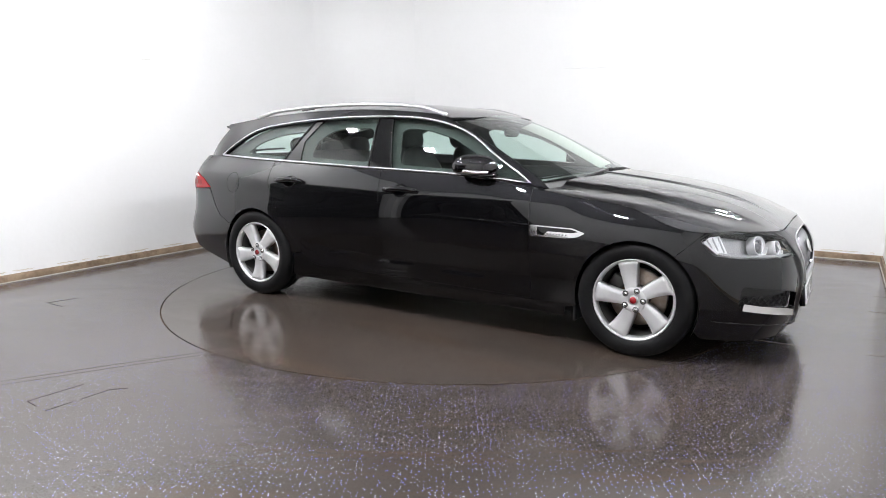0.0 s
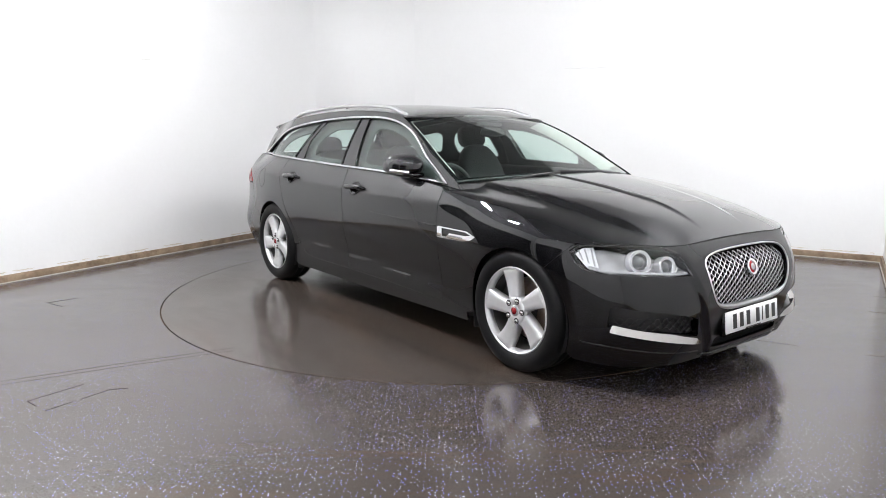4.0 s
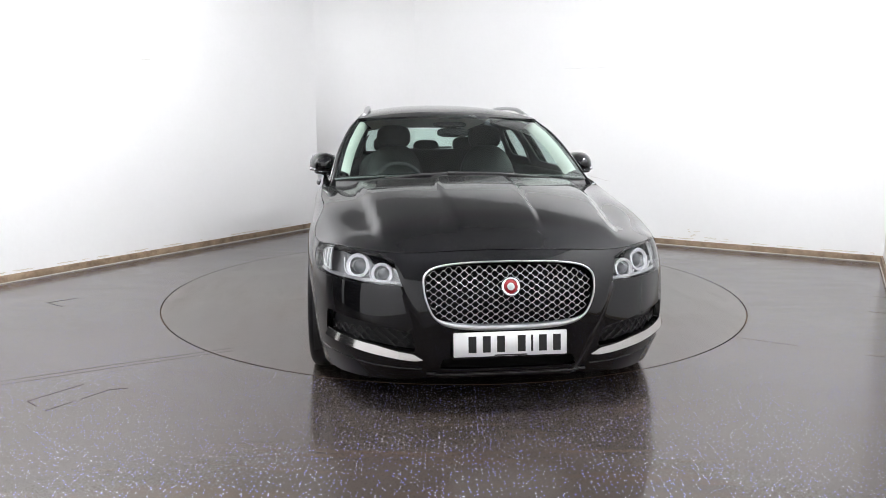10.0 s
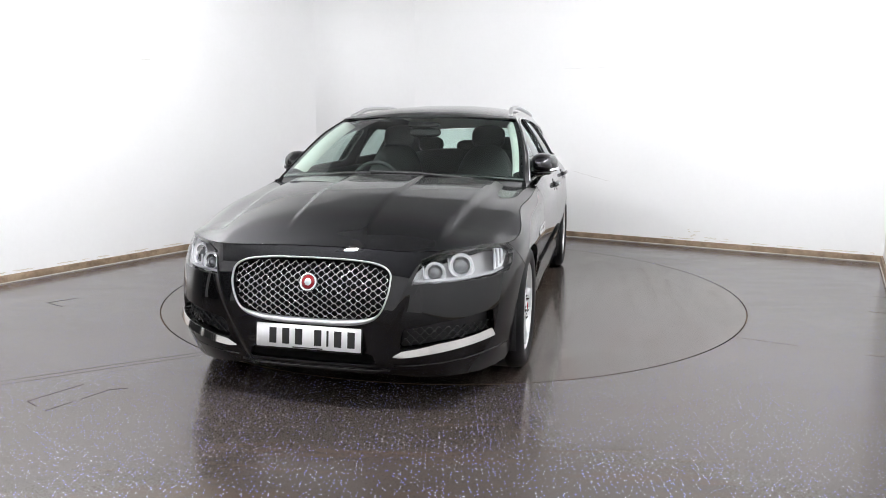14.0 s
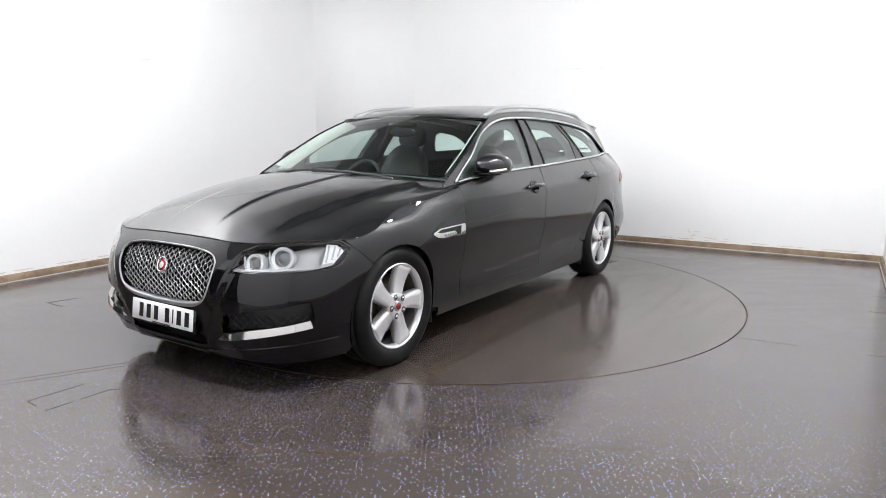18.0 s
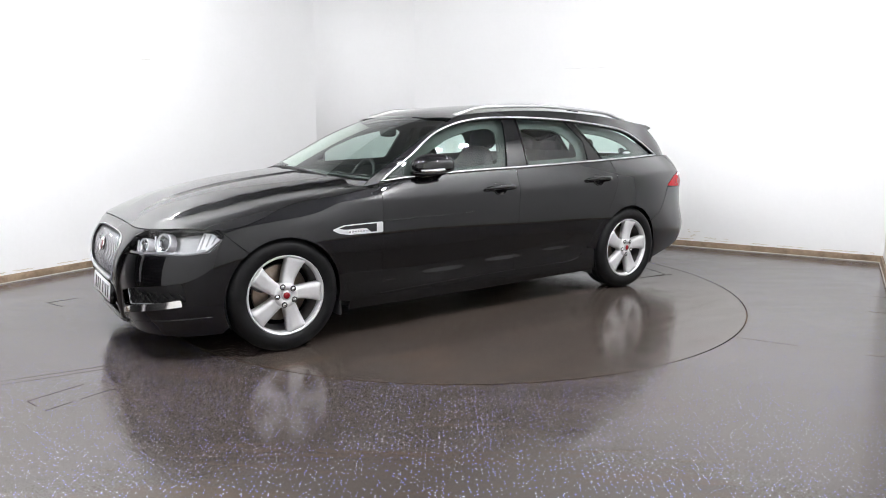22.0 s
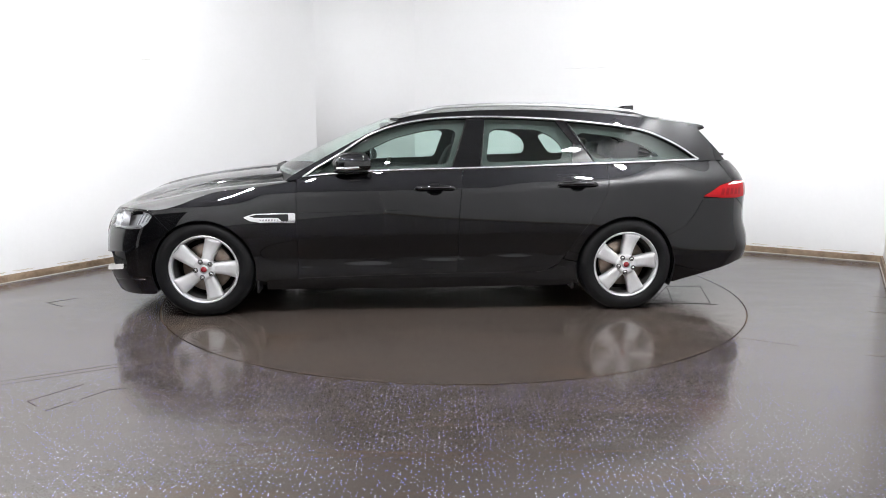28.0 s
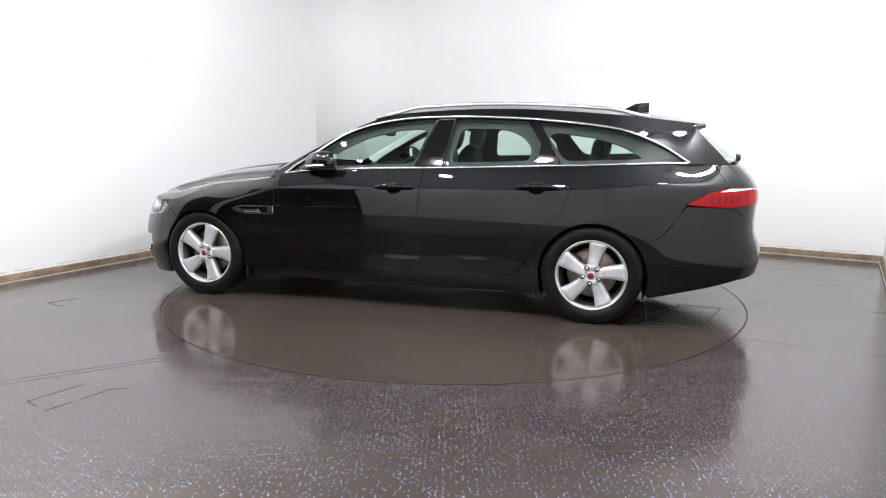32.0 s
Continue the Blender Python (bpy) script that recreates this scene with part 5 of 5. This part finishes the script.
bm = egg(0, 0, 0.28, 0.09, 0.65, 0.33, 4)
bm.transform(pose(-1.28, 0, 0.52, 0, -18, 0))
part("backrest", bm, LEATHER, bench)
for y, h in ((0.38, 0.0), (-0.38, 0.0), (0.0, -0.03)):
    bm = egg(0, 0, 0, 0.05, 0.125, 0.075, 2.8)
    bm.transform(pose(-1.465, y, 1.145 + h, 0, -10, 0))
    part("headrest", bm, LEATHER, bench)
part("load_cover", box(-2.28, -0.58, 0.985, -1.50, 0.58, 1.0, 0.005, 1), TRIM_BLACK, car, "dark load cover")
rm = part("rear_view_mirror", egg(0.255, 0.02, 1.262, 0.018, 0.115, 0.034, 3.0), GLOSS, car, "black interior mirror")
part("mirror_stalk", sweep([(0.265, 0.02, 1.29), (0.27, 0.015, 1.31), (0.25, 0.01, 1.33)], circle(0.012, 8), (0, 1, 0)), GLOSS, rm)
part("sensor_pod", egg(0.225, 0.0, 1.318, 0.060, 0.12, 0.022, 3.0), GLOSS, rm, "dark sensor housing behind the glass")


def pillar_lining(m):
    """A padded strip from the windscreen's edge back into the cabin."""
    bm = bmesh.new()
    rows = []
    for v in np.linspace(0.12, 0.965, 22):
        x, y, z = screen(np.array([v]), np.array([0.968]))[0]
        z -= 0.006
        rows.append([bm.verts.new((x + a, m * (y + b), z + c)) for a, b, c in ((0.0, 0.0, 0.0), (-0.012, -0.020, -0.004), (-0.035, -0.042, -0.018), (-0.075, -0.052, -0.040))])
    for p, q in zip(rows, rows[1:]):
        for i in range(3):
            bm.faces.new((p[i], p[i + 1], q[i + 1], q[i]))
    for f in bm.faces:
        f.smooth = True
    return bm


for m in (1, -1):
    # pale pillar linings and dark door cards
    part("a_pillar_lining", pillar_lining(m), PILLAR_PALE, car, "pale pillar lining")
    holes = [[(0.50, zb(0.5) + 0.055), (0.40, 1.150), (0.18, 1.255), (-0.05, 1.312), (-0.22, 1.325), (-0.275, 1.30), (-0.205, zb(-0.2) + 0.055)],
             [(-0.475, zb(-0.47) + 0.06), (-0.515, 1.30), (-0.56, 1.325), (-0.86, 1.318), (-0.97, 1.27), (-1.04, 1.19), (-1.03, zb(-1.03) + 0.06)],
             [(-1.27, zb(-1.27) + 0.055), (-1.14, 1.27), (-1.20, 1.296), (-1.45, 1.265), (-1.66, 1.20), (-1.80, zb(-1.8) + 0.055)]]
    lining_out = [(x, float(zb(x)) - 0.03) for x in np.linspace(0.80, -2.1, 20)] + [(-2.08, 1.26)] + [(x, float(dlo_z(x)) + 0.02) for x in np.linspace(-1.9, 0.6, 24)]
    part("window_lining", patch("window_lining", upper, lining_out, GREY_TRIM, holes=[rounded(h, 0.05) for h in holes], d=0.05, flange=0.012, lift=-0.055, mirror=m < 0, flip=True), None, car, "grey lining round the windows")
    part("seat_belt", sweep([(-0.36, m * 0.755, 1.0), (-0.37, m * 0.69, 1.16), (-0.40, m * 0.63, 1.30)], [(-0.022, -0.002), (0.022, -0.002), (0.022, 0.002), (-0.022, 0.002)], (0, m, 0.4)), GREY_TRIM, car, "grey seat belt")
    part("door_card", box(-1.20, m * 0.80 - 0.03, 0.5, 0.72, m * 0.80 + 0.03, 0.985, 0.02, 2), LEATHER, car, "dark inner door lining")

# ---- marks on the floor and walls ----


def strips(name, pts, width, mat, parent=None, z=0.0015, closed=False):
    """Thin seams in the floor covering."""
    bm = bmesh.new()
    n = len(pts)
    for i in range(n if closed else n - 1):
        a, b = Vector((*pts[i], 0)), Vector((*pts[(i + 1) % n], 0))
        t = (b - a).normalized()
        s = Vector((-t.y, t.x, 0)) * (width / 2)
        vs = [bm.verts.new(Vector((0, 0, h)) + q) for h in (0.0002, z) for q in (a - s, b - s, b + s, a + s)]
        bm.faces.new(vs[4:])
        for k in range(4):
            bm.faces.new((vs[k], vs[(k + 1) % 4], vs[4 + (k + 1) % 4], vs[4 + k]))
    return part(name, bm, mat, parent)


strips("hatch", [(-1.44, 0.65), (-1.89, 0.68), (-2.07, 0.11), (-1.79, 0.09)], 0.004, SEAM, turntable, closed=True)
strips("hatch_edge", [(-1.62, 0.66), (-1.93, 0.72)], 0.008, SEAM, turntable)
strips("hatch_edge", [(-1.62, 0.62), (-1.79, 0.09)], 0.005, SEAM, turntable)
strips("floor_hatch", [(-2.02, -2.50), (-1.87, -2.27)], 0.0022, SEAM, floor)
strips("floor_hatch", [(-1.87, -2.61), (-1.80, -2.50)], 0.0022, SEAM, floor)
strips("floor_hatch", [(-1.78, -2.47), (-1.70, -2.34), (-1.62, -2.325)], 0.0022, SEAM, floor)
strips("floor_hatch", [(-2.02, -2.50), (-1.94, -2.56)], 0.0022, SEAM, floor)
strips("floor_hatch", [(-3.03, -0.62), (-2.88, -0.46)], 0.0035, SEAM, floor)
strips("floor_hatch", [(-3.00, -0.63), (-2.85, -0.72)], 0.0035, SEAM, floor)


# pale scratches and a rubbed double tyre track on the sheet
SCRATCH = material("pale_floor_scratch", (0.17, 0.15, 0.13), 0.5)
RUBBED = material("rubbed_floor_track", (0.066, 0.054, 0.046), 0.24)
strips("floor_scratch", [(1.792, -1.382), (1.95, -1.47), (2.096, -1.552)], 0.004, SCRATCH, floor)
for a, b in (((3.30, -0.24), (3.39, -0.29)), ((3.00, -0.72), (3.10, -0.78)), ((2.40, -1.71), (2.50, -1.75))):
    strips("floor_scratch", [a, b], 0.005, SCRATCH, floor)
for d in (0.0, 0.05):
    strips("tyre_track", [(-2.33 + d * 0.6, -2.25 - d), (-1.86 + d * 0.4, -1.97 - d), (-1.30 + d * 0.4, -1.66 - d)], 0.012, RUBBED, floor, 0.0006)


# scuffs, hairline cracks and a damp patch on the plaster: thin raised flakes just proud of the wall
def on_wall(base, along, out, pts, width, mat, name, parent):
    """A narrow uneven run on a wall; points are (way along it, height)."""
    bm = bmesh.new()
    n = len(pts)
    lo, hi = [], []
    for i, (u, z) in enumerate(pts):
        w = width * (0.4 + 0.6 * math.sin(math.pi * (i + 0.3) / n)) * (0.7 + 0.6 * random.random())
        c = base + along * u + out * 0.0012
        lo.append(bm.verts.new(c + Vector((0, 0, z - w / 2))))
        hi.append(bm.verts.new(c + Vector((0, 0, z + w / 2))))
    for i in range(n - 1):
        bm.faces.new((lo[i], lo[i + 1], hi[i + 1], hi[i]))
    return part(name, bm, mat, parent)


WALLS = {o.name: o for o in scene.objects if o.name.startswith("wall_")}
LEFT_OUT, BACK_OUT = Vector((-E2.y, E2.x, 0)), Vector((E1.y, -E1.x, 0))
for u0, u1, z0, z1 in ((3.92, 4.08, 1.985, 1.975), (3.44, 3.55, 1.965, 1.955)):
    on_wall(CORNER, E2, LEFT_OUT, [(u0 + (u1 - u0) * k / 8, z0 + (z1 - z0) * k / 8 + 0.002 * math.sin(k * 2.1)) for k in range(9)], 0.006, MARK, "scratch", WALLS["wall_left"])
for u0, u1, z0, z1 in ((3.09, 3.74, 2.012, 1.992), (3.24, 3.70, 0.80, 0.69), (2.130, 2.134, 2.2, 1.95)):
    on_wall(CORNER, E1, BACK_OUT, [(u0 + (u1 - u0) * k / 12, z0 + (z1 - z0) * k / 12 + 0.003 * math.sin(k * 1.7)) for k in range(13)], 0.0035, MARK, "scratch", WALLS["wall_back"])
# flaking paint low on the back wall
for k in range(12):
    u, z = 4.60 + 0.48 * random.random() ** 1.5, 0.10 + 0.02 * random.random()
    z += max(0.0, 0.10 - 0.5 * (u - 4.6)) * random.random()
    on_wall(CORNER, E1, BACK_OUT, [(u + 0.012 * q, z + 0.006 * random.uniform(-1, 1)) for q in range(random.randint(3, 7))], 0.007, STAIN, "flake", WALLS["wall_back"])
for k in range(26):
    u = 4.3 + 2.1 * random.random()
    on_wall(CORNER, E1, BACK_OUT, [(u + 0.02 * q, 0.087 + 0.004 * random.uniform(-1, 1)) for q in range(random.randint(3, 8))], 0.008, STAIN, "stain", WALLS["wall_back"])
for k in range(40):
    u = 0.8 + 4.6 * random.random()
    on_wall(CORNER, E2, LEFT_OUT, [(u + 0.02 * q, 0.088 + 0.005 * random.uniform(-1, 1)) for q in range(random.randint(3, 9))], 0.008, STAIN, "stain", WALLS["wall_left"])


# ---- what moves: the turntable and the car on it turn together ----
def motions():
    rows_table, rows_car = [], []
    for k in range(17):
        t = 2.0 * k
        spin = Matrix.Rotation(5.751904 - 0.090024 * t, 4, "Z")
        rows_table.append((t, spin))
        rows_car.append((t, spin @ Matrix.Translation((0.302, -0.098, 0.0))))
    walk(turntable, rows_table)
    walk(car, rows_car)


motions()
